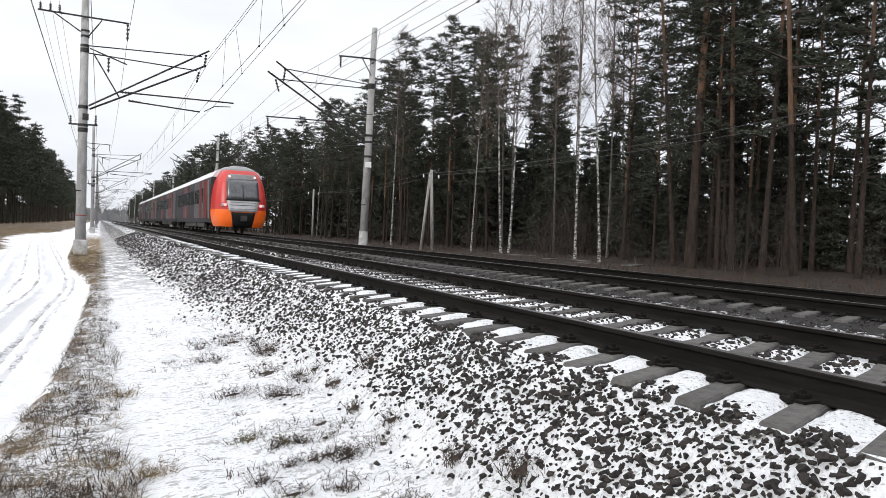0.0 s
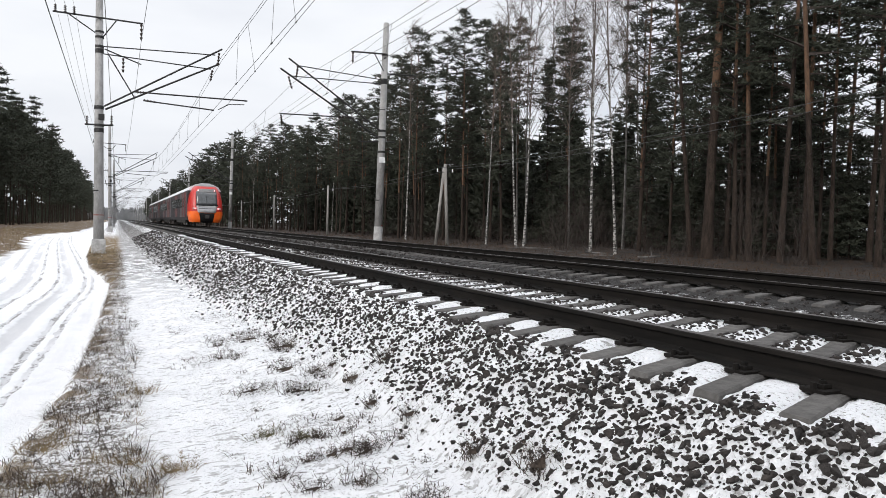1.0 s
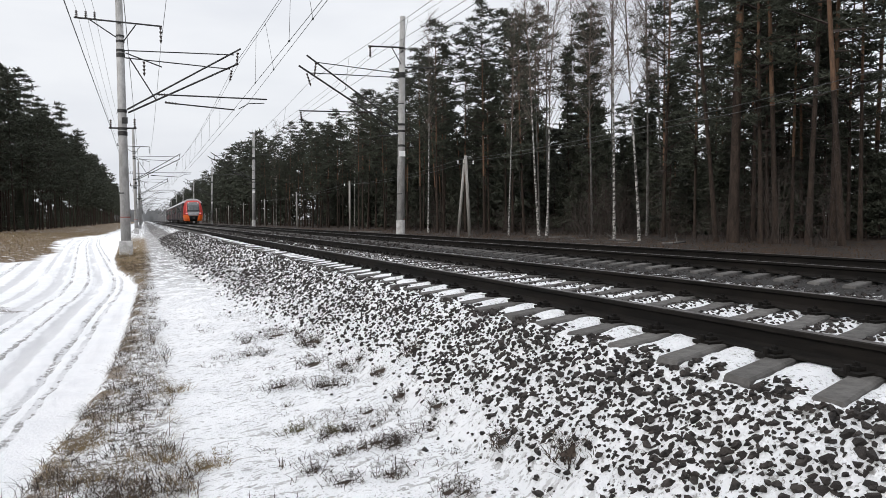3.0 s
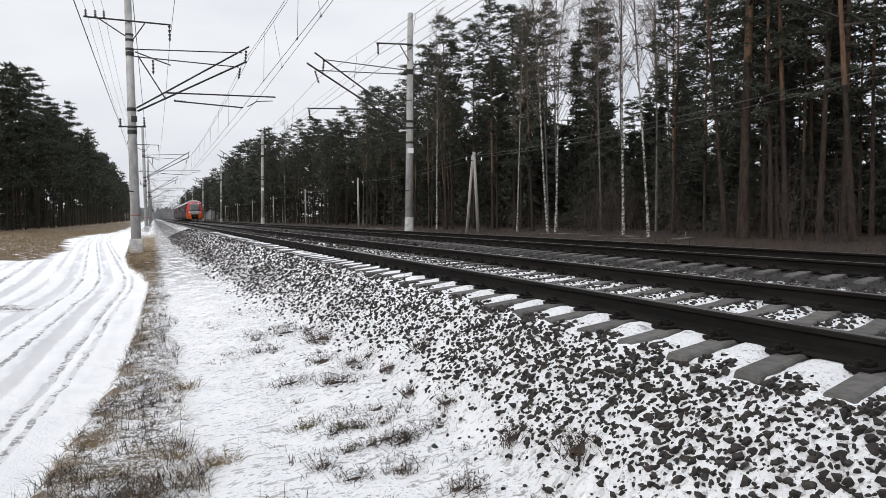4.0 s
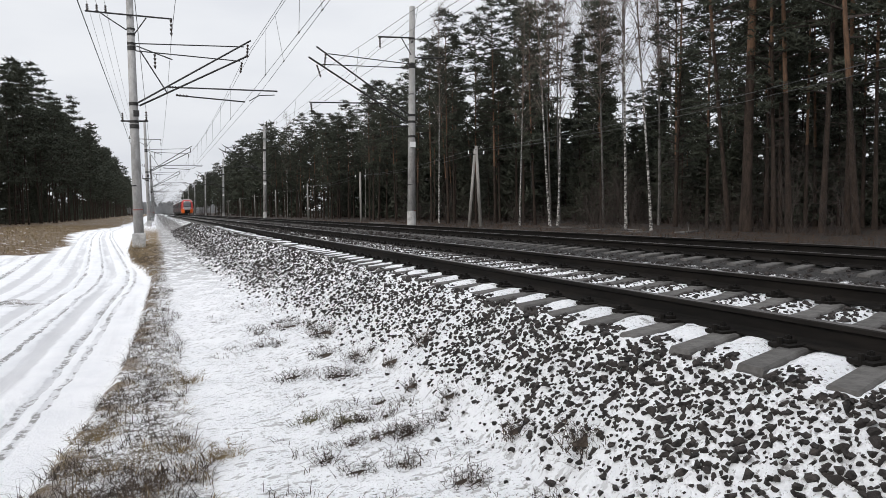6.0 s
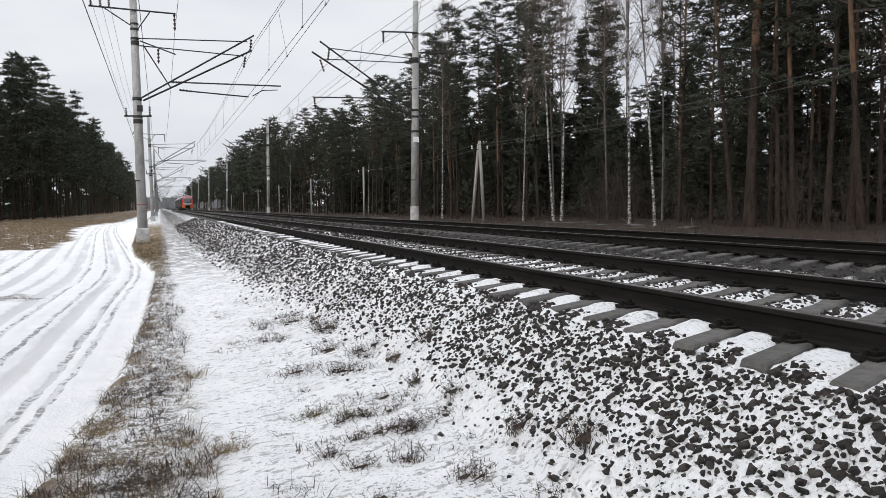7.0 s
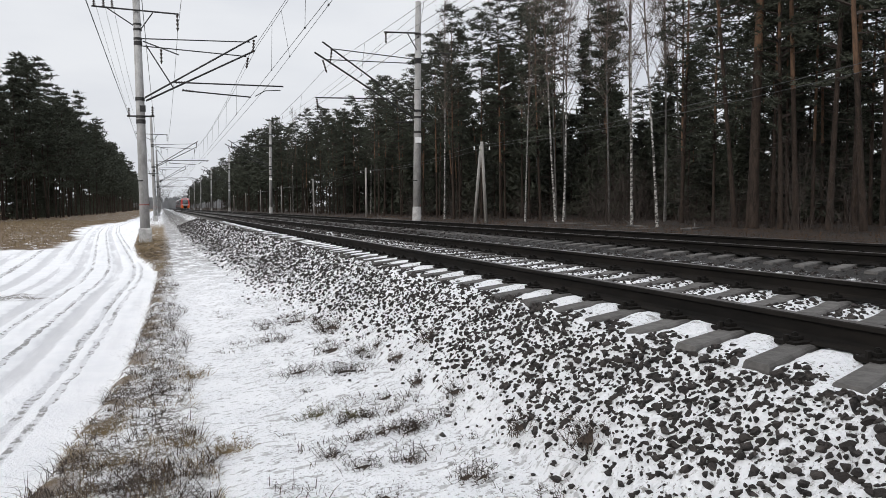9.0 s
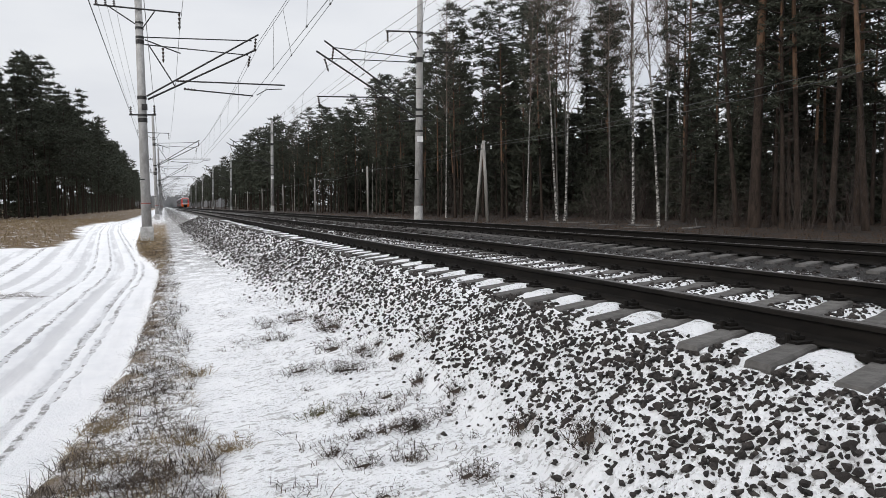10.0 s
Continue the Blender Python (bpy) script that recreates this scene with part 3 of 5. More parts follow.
def clamp(parent, x, z, r, h, material, label=""):
    bm = bmesh.new()
    rod(bm, (x, 0, z - h / 2), (x, 0, z + h / 2), r, 16)
    part("band", bm, material, parent, label)


def rods(parent, name, material, items, label=""):
    for a, c, r in items:
        bm = bmesh.new()
        rod(bm, a, c, r, 8)
        part(name, bm, material, parent, label)


def build_left_mast():
    t = empty("catenary_mast", "grey concrete catenary mast with double brackets beside the snowy road", "catenary mast", "catenary masts", m=pose(0, 38, 0))
    concrete_pole(t, -0.80, -0.84, -1.1, 12.2)
    bm = bmesh.new()
    box(bm, -1.1, -0.5, -0.3, 0.3, -1.4, -0.36, 0.08)
    part("foundation", bm, M_BASE, t, "pale concrete foundation block")
    clamp(t, -0.81, 0.77, 0.236, 0.04, M_RED_BAND, "thin red painted ring")
    for z, h in ((1.92, 0.05), (4.75, 0.2), (4.98, 0.12), (5.82, 0.16), (8.45, 0.2), (8.66, 0.12), (9.1, 0.1), (9.35, 0.08)):
        clamp(t, -0.82, z, 0.215 if z < 6 else 0.19, h, M_BLACK if z < 3 else M_IRON)
    rods(t, "cross_arm", M_IRON, [((-2.75, -0.2, 10.0), (1.05, -0.2, 9.93), 0.04)], "dark iron cross arm")
    rods(t, "brace", M_IRON, [((-2.13, -0.2, 9.98), (-1.0, -0.2, 9.25), 0.028), ((-0.12, -0.2, 9.9), (-0.66, -0.2, 9.1), 0.028), ((-0.46, 0, 8.39), (0.72, 0, 6.4), 0.03)])
    rods(t, "bracket_beam", M_IRON, [((-0.6, -0.25, 5.87), (4.7, -0.25, 9.15), 0.042), ((-0.56, 0.25, 5.79), (4.62, 0.25, 8.5), 0.045)], "dark inclined bracket tube")
    rods(t, "tie_rod", M_IRON, [((-0.66, -0.25, 8.64), (4.37, -0.25, 8.82), 0.028), ((-0.63, 0.25, 8.4), (4.22, 0.25, 8.2), 0.028), ((-0.6, 0.1, 8.6), (1.0, 0.1, 8.05), 0.03)])
    rods(t, "registration_arm", M_IRON, [((0.72, -0.25, 6.66), (5.95, -0.25, 6.7), 0.036), ((1.1, 0.25, 6.36), (4.4, 0.25, 6.17), 0.034), ((4.6, 0.25, 6.22), (5.1, 0.25, 6.52), 0.022), ((5.1, 0.25, 6.52), (5.88, 0.25, 6.58), 0.022)])
    rods(t, "insulator_bracket", M_IRON, [((-1.42, 0, 5.0), (-0.2, 0, 5.03), 0.04)])
    for p, q in (((-1.33, 0, 5.02), (-1.33, 0, 5.4)), ((-0.28, 0, 5.05), (-0.28, 0, 5.5)), ((-2.65, -0.2, 10.02), (-2.65, -0.2, 10.35)), ((-2.25, -0.2, 10.02), (-2.25, -0.2, 10.35)),
                 ((-1.88, -0.2, 10.0), (-1.88, -0.2, 10.35)), ((0.98, -0.2, 9.9), (0.98, -0.2, 9.1)), ((0.2, 0, 8.25), (0.2, 0, 7.55)), ((1.1, 0.25, 6.38), (1.7, 0.25, 6.33)),
                 ((0.8, -0.25, 6.66), (1.3, -0.25, 6.67)), ((4.55, -0.25, 8.95), (4.5, -0.25, 8.3)), ((4.3, 0.25, 8.15), (4.2, 0.25, 7.6))):
        bm = bmesh.new()
        insulator(bm, p, q)
        part("insulator", bm, M_PORCELAIN, t, "dark brown porcelain insulator")
    bm = bmesh.new()
    box(bm, -0.84, -0.58, -0.265, -0.25, 5.2, 5.5)
    part("plate", bm, M_IRON, t)
    return t


def build_right_mast():
    t = empty("catenary_mast", "grey concrete catenary mast with a single bracket at the forest edge", "catenary mast", "catenary masts", m=pose(0, 38, 0))
    concrete_pole(t, 13.12, 13.38, -0.6, 11.65)
    clamp(t, 13.15, 0.55, 0.225, 0.05, M_RED_BAND, "thin red painted ring")
    bm = bmesh.new()
    rod(bm, (13.11, 0, -0.6), (13.14, 0, 0.5), 0.25, 16, 0.24)
    part("foundation", bm, M_BASE, t, "whitewashed foot of the mast")
    for z, h in ((1.95, 0.05), (4.6, 0.12), (5.4, 0.12), (5.75, 0.12), (6.9, 0.05), (8.4, 0.2), (8.55, 0.1), (9.9, 0.1)):
        clamp(t, 13.12 + z * 0.022, z, 0.215 if z < 6 else 0.185, h, M_IRON)
    rods(t, "cross_arm", M_IRON, [((11.35, -0.2, 9.84), (13.35, -0.2, 9.92), 0.045), ((13.4, 0, 8.9), (15.25, 0, 8.98), 0.04)], "dark iron cross arm")
    rods(t, "brace", M_IRON, [((12.66, -0.2, 9.88), (13.2, -0.2, 9.0), 0.03), ((10.3, 0, 6.3), (11.6, 0, 7.2), 0.025)])
    rods(t, "bracket_beam", M_IRON, [((8.02, -0.2, 9.1), (13.1, -0.2, 5.72), 0.045), ((7.68, 0.2, 8.62), (13.1, 0.2, 5.4), 0.05)], "dark inclined bracket tube")
    rods(t, "tie_rod", M_IRON, [((8.6, -0.2, 8.77), (13.2, -0.2, 8.5), 0.026), ((8.24, 0.2, 8.28), (13.2, 0.2, 8.36), 0.026)])
    rods(t, "registration_arm", M_IRON, [((7.62, 0, 6.25), (11.65, 0, 6.35), 0.034), ((11.65, 0, 6.35), (13.1, 0, 6.1), 0.03), ((11.9, 0, 5.1), (14.0, 0, 5.2), 0.03)])
    for p, q in (((11.45, -0.2, 9.8), (11.45, -0.2, 9.25)), ((8.5, -0.2, 8.75), (8.42, -0.2, 8.1)), ((8.1, 0.2, 8.25), (8.3, 0.2, 7.6)), ((7.7, 0, 6.2), (7.75, 0, 5.75)), ((10.8, 0, 6.33), (11.4, 0, 6.35))):
        bm = bmesh.new()
        insulator(bm, p, q)
        part("insulator", bm, M_PORCELAIN, t, "dark brown porcelain insulator")
    bm = bmesh.new()
    box(bm, 13.02, 13.36, -0.255, -0.235, 4.0, 4.3)
    part("plate", bm, M_SIGN, t, "small white plate")
    return t


left = build_left_mast()
right = build_right_mast()
rng = random.Random(8)
for y in SUPPORTS:
    if y < 30:
        continue
    if y > 60:
        copy_thing(left, pose(rng.uniform(-0.1, 0.1), y + rng.uniform(-2, 2), 0, 0, rng.uniform(-0.4, 0.4), 0))
        copy_thing(right, pose(rng.uniform(-0.15, 0.15), y + rng.uniform(-2, 2), 0, 0, rng.uniform(-0.5, 0.5), 0))


def wire(name, label, points, radius, category="wire", drops=None):
    """Spans of wire: points are (x, y, z, sag to the next)."""
    bm = bmesh.new()
    pieces = []
    for (x, y, z, sag), (x2, y2, z2, _) in zip(points, points[1:]):
        n = 12 if y < 100 else 6
        for i in range(n):
            s = i / n
            pieces.append((x + (x2 - x) * s, y + (y2 - y) * s, z + (z2 - z) * s - 4 * sag * s * (1 - s)))
    pieces.append(points[-1][:3])
    for a, c in zip(pieces, pieces[1:]):
        rod(bm, a, c, radius, 5)
    ob = tagged(link_mesh(name, bm, M_WIRE), label, category, "overhead wires")
    if drops:
        for a in drops:
            bm = bmesh.new()
            rod(bm, a[0], a[1], 0.007, 4)
            part("dropper", bm, M_WIRE, ob)
            if a[0][1] < 60:
                bm = bmesh.new()
                rod(bm, Vector(a[1]) + Vector((0, -0.05, 0)), Vector(a[1]) + Vector((0, 0.05, 0)), 0.03, 6)
                part("clip", bm, M_IRON, ob)
    return ob


def catenary(xc, zc, xm, zm, sag, stagger):
    """Contact wire and messenger of one track, with droppers between them."""
    con = [(xc + (stagger if i % 2 else -stagger), y, zc, 0.02) for i, y in enumerate(SUPPORTS)]
    mes = [(xm, y, zm, sag) for y in SUPPORTS]
    drops = []
    for a, c, y in zip(con, con[1:], SUPPORTS):
        for k in range(1, 8 if y < 200 else 1):
            s = k / 8
            drops.append(((xm, y + SPAN * s, zm - 4 * sag * s * (1 - s)), (a[0] + (c[0] - a[0]) * s, y + SPAN * s, zc - 0.08 * s * (1 - s))))
    wire("contact_wire", "thin dark contact wire over the track", con, 0.009)
    wire("messenger_wire", "sagging messenger wire with droppers over the track", mes, 0.009, drops=drops)


catenary(4.32, 6.18, 4.42, 8.4, 0.55, 0.04)
catenary(8.0, 6.15, 8.3, 7.9, 0.8, 0.15)
# the wires of the next section come in beside the first at the overlap
second = [(5.1, -22, 7.9, 0.0), (5.1, 38, 6.6, 0.02), (4.6, 98, 6.2, 0.0)]
wire("contact_wire", "second contact wire rising out of the overlap", second, 0.009)
wire("messenger_wire", "second sagging messenger wire of the overlap", [(5.2, -22, 9.3, 0.4), (4.75, 38, 8.7, 0.5), (4.5, 98, 8.4, 0)], 0.009,
     drops=[((5.15 - 0.4 * k / 8, -22 + 60 * k / 8, 9.3 - 0.6 * k / 8 - 1.6 * k / 8 * (1 - k / 8)), (5.1, -22 + 60 * k / 8, 7.9 - 1.3 * k / 8)) for k in range(1, 8)])
for x, z, sag, r in ((-2.65, 10.38, 0.7, 0.008), (-2.25, 10.38, 0.75, 0.008), (-1.88, 10.38, 0.8, 0.008), (0.98, 9.1, 0.6, 0.011), (-1.42, 5.3, 0.12, 0.013), (-0.28, 5.5, 0.15, 0.009),
                     (11.45, 9.22, 0.6, 0.011), (15.2, 8.95, 0.6, 0.011), (13.5, 11.2, 0.5, 0.009)):
    wire("feeder_wire", "thin dark feeder wire hung along the masts", [(x, y, z, sag) for y in SUPPORTS], r)


def build_low_line():
    spots = [(17.4, 8), (18.0, 40), (18.9, 70), (19.5, 100), (20, 132), (20.3, 164), (20.5, 196), (20.5, 230)]
    for i, (x, y) in enumerate(spots[1:]):
        t = empty("telegraph_pole", "weathered timber pole with a strut and small insulators" if i == 0 else "slim weathered timber pole at the forest edge", "utility pole", "low line poles", m=pose(x, y, -0.55))
        bm = bmesh.new()
        rod(bm, (0.25 if i == 0 else 0, 0, -0.15), (0, 0, 4.9), 0.11, 10, 0.085)
        part("pole", bm, M_POLEWOOD, t, smooth=True)
        if i == 0:
            bm = bmesh.new()
            rod(bm, (-0.5, 0.1, -0.15), (-0.05, 0.05, 4.7), 0.1, 10, 0.08)
            part("strut", bm, M_POLEWOOD, t, smooth=True)
        bm = bmesh.new()
        rod(bm, (-0.55, 0, 4.4), (0.55, 0, 4.4), 0.03)
        part("cross_arm", bm, M_IRON, t)
        for s in (-0.5, 0.5):
            bm = bmesh.new()
            insulator(bm, (s, 0, 4.4), (s, 0, 4.62), 2, 0.05)
            part("insulator", bm, M_SIGN, t)
    for s in (-0.5, 0.5):
        wire("telegraph_wire", "thin grey wire between the low poles", [(x + s, y, 4.07 if y > 20 else 4.4, 0.35) for x, y in spots], 0.011)


build_low_line()


# ---- train ----
ZF = ([0.15, 0.5, 1.2, 1.9, 3.2, 3.7, 4.0, 4.2, 4.28], [0.28, 0.1, 0.0, 0.1, 0.62, 0.92, 1.35, 1.95, 2.45])
ZW = ([0.15, 0.5, 1.0, 2.0, 2.8, 3.4, 3.75, 4.05, 4.28], [1.45, 1.6, 1.69, 1.68, 1.58, 1.4, 1.22, 0.95, 0.45])


def nose_y(x, z):
    hw, yf = float(np.interp(z, *ZW)), float(np.interp(z, *ZF))
    c = min(1.0, abs(x) / hw) ** (1 / 0.45)
    return 2.6 - (2.6 - yf) * math.sqrt(max(0.0, 1 - c * c)) ** 0.45


def nose_band(parent, name, z0, z1, material, label):
    zs = [z0 + (z1 - z0) * i / 8 for i in range(9)]
    verts, faces, n = [], [], 29
    for z in zs:
        hw = float(np.interp(z, *ZW))
        yf = float(np.interp(z, *ZF))
        for i in range(n):
            a = math.pi * i / (n - 1)
            c = math.cos(a)
            verts.append((math.copysign(abs(c) ** 0.45, c) * hw, 2.6 - (2.6 - yf) * abs(math.sin(a)) ** 0.45, z))
    for j in range(8):
        for i in range(n - 1):
            faces.append((j * n + i, j * n + i + 1, (j + 1) * n + i + 1, (j + 1) * n + i))
    return soup(name, verts, faces, material, parent, label, True)


def nose_panel(parent, name, w0, w1, z0, z1, material, label="", out=0.02):
    """A panel that follows the nose, w0 wide below and w1 above, standing a little proud."""
    verts, faces, nx, nz = [], [], 9, 6
    for j in range(nz):
        z = z0 + (z1 - z0) * j / (nz - 1)
        w = (w0 + (w1 - w0) * j / (nz - 1)) / 2
        for i in range(nx):
            x = -w + 2 * w * i / (nx - 1)
            verts.append((x, nose_y(x, z) - out, z))
    for j in range(nz - 1):
        for i in range(nx - 1):
            faces.append((j * nx + i, j * nx + i + 1, (j + 1) * nx + i + 1, (j + 1) * nx + i))
    ob = soup(name, verts, faces, material, parent, label, True)
    sol = ob.modifiers.new("thickness", "SOLIDIFY")
    sol.thickness, sol.offset = 0.04, -1
    return ob


def car_body(parent, y0, y1):
    side = [(1.62, 0.45), (1.72, 0.8), (1.74, 1.1), (1.74, 3.0), (1.66, 3.5)]
    roof = [(1.66, 3.5), (1.4, 3.9), (0.9, 4.16), (0.3, 4.27)]
    lo = side + [(-x, z) for x, z in reversed(side)]
    hi = roof + [(-x, z) for x, z in reversed(roof)]
    for name, ring, m in (("body", lo, M_TDARK), ("roof", hi, M_TROOF)):
        n = len(ring)
        verts = [(x, y0, z) for x, z in ring] + [(x, y1, z) for x, z in ring]
        faces = [(i, (i + 1) % n, n + (i + 1) % n, n + i) for i in range(n)] + [tuple(range(n))[::-1], tuple(range(n, 2 * n))]
        soup(name, verts, faces, m, parent, "dark grey painted car body" if m == M_TDARK else "pale snow-dusted roof")


def car_sides(parent, y0, y1, first):
    L = y1 - y0
    for s in (-1, 1):
        x0, x1 = (1.735, 1.755) if s > 0 else (-1.755, -1.735)
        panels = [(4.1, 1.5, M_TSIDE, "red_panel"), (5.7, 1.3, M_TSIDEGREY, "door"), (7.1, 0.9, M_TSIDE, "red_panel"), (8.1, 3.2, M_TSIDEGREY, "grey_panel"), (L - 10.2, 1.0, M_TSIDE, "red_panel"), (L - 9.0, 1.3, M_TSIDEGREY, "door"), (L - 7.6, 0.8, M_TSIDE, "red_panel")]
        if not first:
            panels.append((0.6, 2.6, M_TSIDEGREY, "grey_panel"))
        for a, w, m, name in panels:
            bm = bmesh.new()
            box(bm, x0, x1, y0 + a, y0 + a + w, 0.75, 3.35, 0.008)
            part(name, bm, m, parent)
        if first:
            # slanted pale strip behind the cab
            lean = [(2.75, 0.75), (3.35, 0.75), (3.95, 3.3), (3.35, 3.3)]
            verts = [(x, y0 + a, z) for x in (x0, x1) for a, z in lean]
            soup("cab_strip", verts, [(3, 2, 1, 0), (4, 5, 6, 7), (0, 1, 5, 4), (1, 2, 6, 5), (2, 3, 7, 6), (3, 0, 4, 7)], M_TGREY, parent)
        for a, w in [(5.95, 0.8), (8.35, 1.25), (9.8, 1.25)] + [(11.5 + k * 1.65, 1.5) for k in range(12)]:
            if a + w > L - 0.8:
                break
            bm = bmesh.new()
            box(bm, x0 + s * 0.012, x1 + s * 0.012, y0 + a, y0 + a + w, 1.8, 2.85, 0.01)
            part("window", bm, M_TPANE, parent)
        for a, w in ((6.6, 4.6), (11.6, L - 18.2)):
            bm = bmesh.new()
            box(bm, s * 1.45 - 0.1, s * 1.45 + 0.1, y0 + a, y0 + a + w, 0.12, 0.5, 0.03)
            part("skirt", bm, M_TBOGIE, parent)


def bogie(parent, y):
    bm = bmesh.new()
    for s in (-1, 1):
        box(bm, s * 1.05 - 0.1, s * 1.05 + 0.1, y - 1.6, y + 1.6, 0.5, 0.8, 0.03)
        box(bm, s * 1.05 - 0.14, s * 1.05 + 0.14, y - 0.3, y + 0.3, 0.35, 0.9, 0.03)
    box(bm, -1.0, 1.0, y - 0.25, y + 0.25, 0.45, 0.7, 0.03)
    ob = part("bogie", bm, M_TBOGIE, parent)
    for dy in (-1.3, 1.3):
        for s in (-1, 1):
            bm = bmesh.new()
            rod(bm, (s * 0.74, y + dy, 0.435), (s * 0.87, y + dy, 0.435), 0.43, 18)
            part("wheel", bm, M_TBOGIE, ob)


BODY_LIFT = 0.24


def build_train():
    t = empty("commuter_train", "red, orange and grey electric commuter train running away along the track", "train", m=pose(AXES[1], 49.5, 0))
    part_cabin = nose_band(t, "cab_shell", 1.32, 3.9, M_TRED, "glossy red cab shell")
    nose_band(t, "bumper", 0.22, 1.32, M_TORANGE, "bright orange lower front")
    nose_band(t, "cab_roof", 3.9, 4.28, M_TGREY, "grey cab roof")
    nose_panel(t, "windscreen", 2.06, 2.0, 1.98, 3.26, M_TGLASS, "grey windscreen", 0.02)
    nose_panel(t, "lamp_panel", 2.02, 1.75, 3.27, 3.64, M_TGREY, "dark panel with upper lamps", 0.02)
    nose_panel(t, "front_panel", 1.75, 2.1, 1.2, 1.95, M_TSILVER, "silver grey front panel", 0.03)
    nose_panel(t, "coupler_cover", 1.2, 1.5, 0.2, 1.15, M_BLACK, "black coupler opening", 0.03)
    for z, m in ((1.36, M_TGREY), (1.6, M_TDARK), (1.78, M_TGREY)):
        nose_panel(t, "grille_bar", 1.6, 1.66, z, z + 0.03, m, "", 0.05)
    for s in (-1, 1):
        bm = bmesh.new()
        box(bm, s * 1.17 - 0.19, s * 1.17 + 0.19, nose_y(1.17, 1.6) - 0.07, nose_y(1.17, 1.6) + 0.2, 1.52, 1.7, 0.04)
        part("headlight", bm, M_TSILVER, t, "silver headlight housing")
    nose_panel(t, "wiper", 0.03, 0.03, 1.98, 2.9, M_BLACK, "", 0.075)
    nose_panel(t, "panel_rim", 2.2, 2.2, 1.93, 2.0, M_BLACK, "", 0.075)
    bm = bmesh.new()
    rod(bm, (0, -0.25, 0.75), (0, 0.3, 0.75), 0.16, 10)
    box(bm, -0.2, 0.2, -0.32, -0.2, 0.6, 0.95, 0.03)
    part("coupler", bm, M_TBOGIE, t)
    for s in (-1, 1):
        for x, z, r, m, name in ((0.8, 3.47, 0.07, M_LAMP_TOP, "upper_lamp"), (1.12, 1.6, 0.075, M_LAMP_RED, "tail_lamp")):
            bm = bmesh.new()
            bmesh.ops.create_uvsphere(bm, u_segments=12, v_segments=8, radius=r, matrix=Matrix.Translation((s * x, nose_y(x, z) - 0.06, z)))
            part(name, bm, m, t, "glowing red tail lamp")
    y, bogies = 0.0, []
    for k in range(4):
        y0, y1 = (2.6, 26.0) if k == 0 else (y + 0.35, y + 26.0)
        car = empty("car", "", "")
        car.parent = t
        car_body(car, y0, y1)
        car_sides(car, y0 - (2.6 if k == 0 else 0), y1, k == 0)
        bm = bmesh.new()
        box(bm, -1.3, 1.3, y0 + 6, y1 - 6, 0.25, 0.5, 0.04)
        part("equipment_box", bm, M_TBOGIE, car)
        if k:
            bm = bmesh.new()
            box(bm, -1.45, 1.45, y0 - 0.5, y0 + 0.1, 0.7, 3.7, 0.05)
            part("gangway", bm, M_TBOGIE, car)
        for o in car.children:
            o.location.z = BODY_LIFT
        bogies += [y0 + 3.6, y1 - 4.2]
        y = y1
    for o in t.children:
        if o.type == "MESH":
            o.location.z = BODY_LIFT
    for y in bogies:
        bogie(t, y)
    return t


train = build_train()


# ---- trees ----
def trunk_mesh(name, H, r0, materials, rng, split=0.45, bend=0.25):
    verts, faces, ids = [], [], []
    sides, seg = 8, 12
    bx, by = rng.uniform(-bend, bend), rng.uniform(-bend, bend)
    def axis(s):
        return Vector((bx * math.sin(s * 3.0) * s, by * math.sin(s * 2.3 + 1) * s, H * s))
    for j in range(seg + 1):
        s = j / seg
        r = r0 * (1 - 0.88 * s) * (1 + 0.35 * math.exp(-s * 25))
        for i in range(sides):
            a = 2 * math.pi * i / sides
            verts.append(axis(s) + Vector((math.cos(a) * r, math.sin(a) * r, -0.25 if j == 0 else 0)))
    for j in range(seg):
        for i in range(sides):
            faces.append((j * sides + i, j * sides + (i + 1) % sides, (j + 1) * sides + (i + 1) % sides, (j + 1) * sides + i))
            ids.append(0 if (j + 0.5) / seg < split else min(1, len(materials) - 1))
    me = bpy.data.meshes.new(name)
    me.from_pydata([tuple(v) for v in verts], [], faces)
    for m in materials:
        me.materials.append(m)
    me.polygons.foreach_set("material_index", ids)
    me.polygons.foreach_set("use_smooth", [True] * len(ids))
    return me, axis


def needles(verts, faces, c, n, size, width, rng):
    for _ in range(n):
        d = Vector((rng.gauss(0, 1), rng.gauss(0, 1), rng.gauss(0.3, 0.45))).normalized()
        a = d.cross(Vector((rng.uniform(-1, 1), rng.uniform(-1, 1), rng.uniform(-1, 1)))).normalized() * width
        p = Vector(c) + Vector((rng.uniform(-1, 1), rng.uniform(-1, 1), rng.uniform(-0.25, 0.25))) * size * 0.75
        i = len(verts)
        q = p + d * size * rng.uniform(0.6, 1.2)
        verts.extend([p - a, p + a, q])
        faces.append((i, i + 1, i + 2))


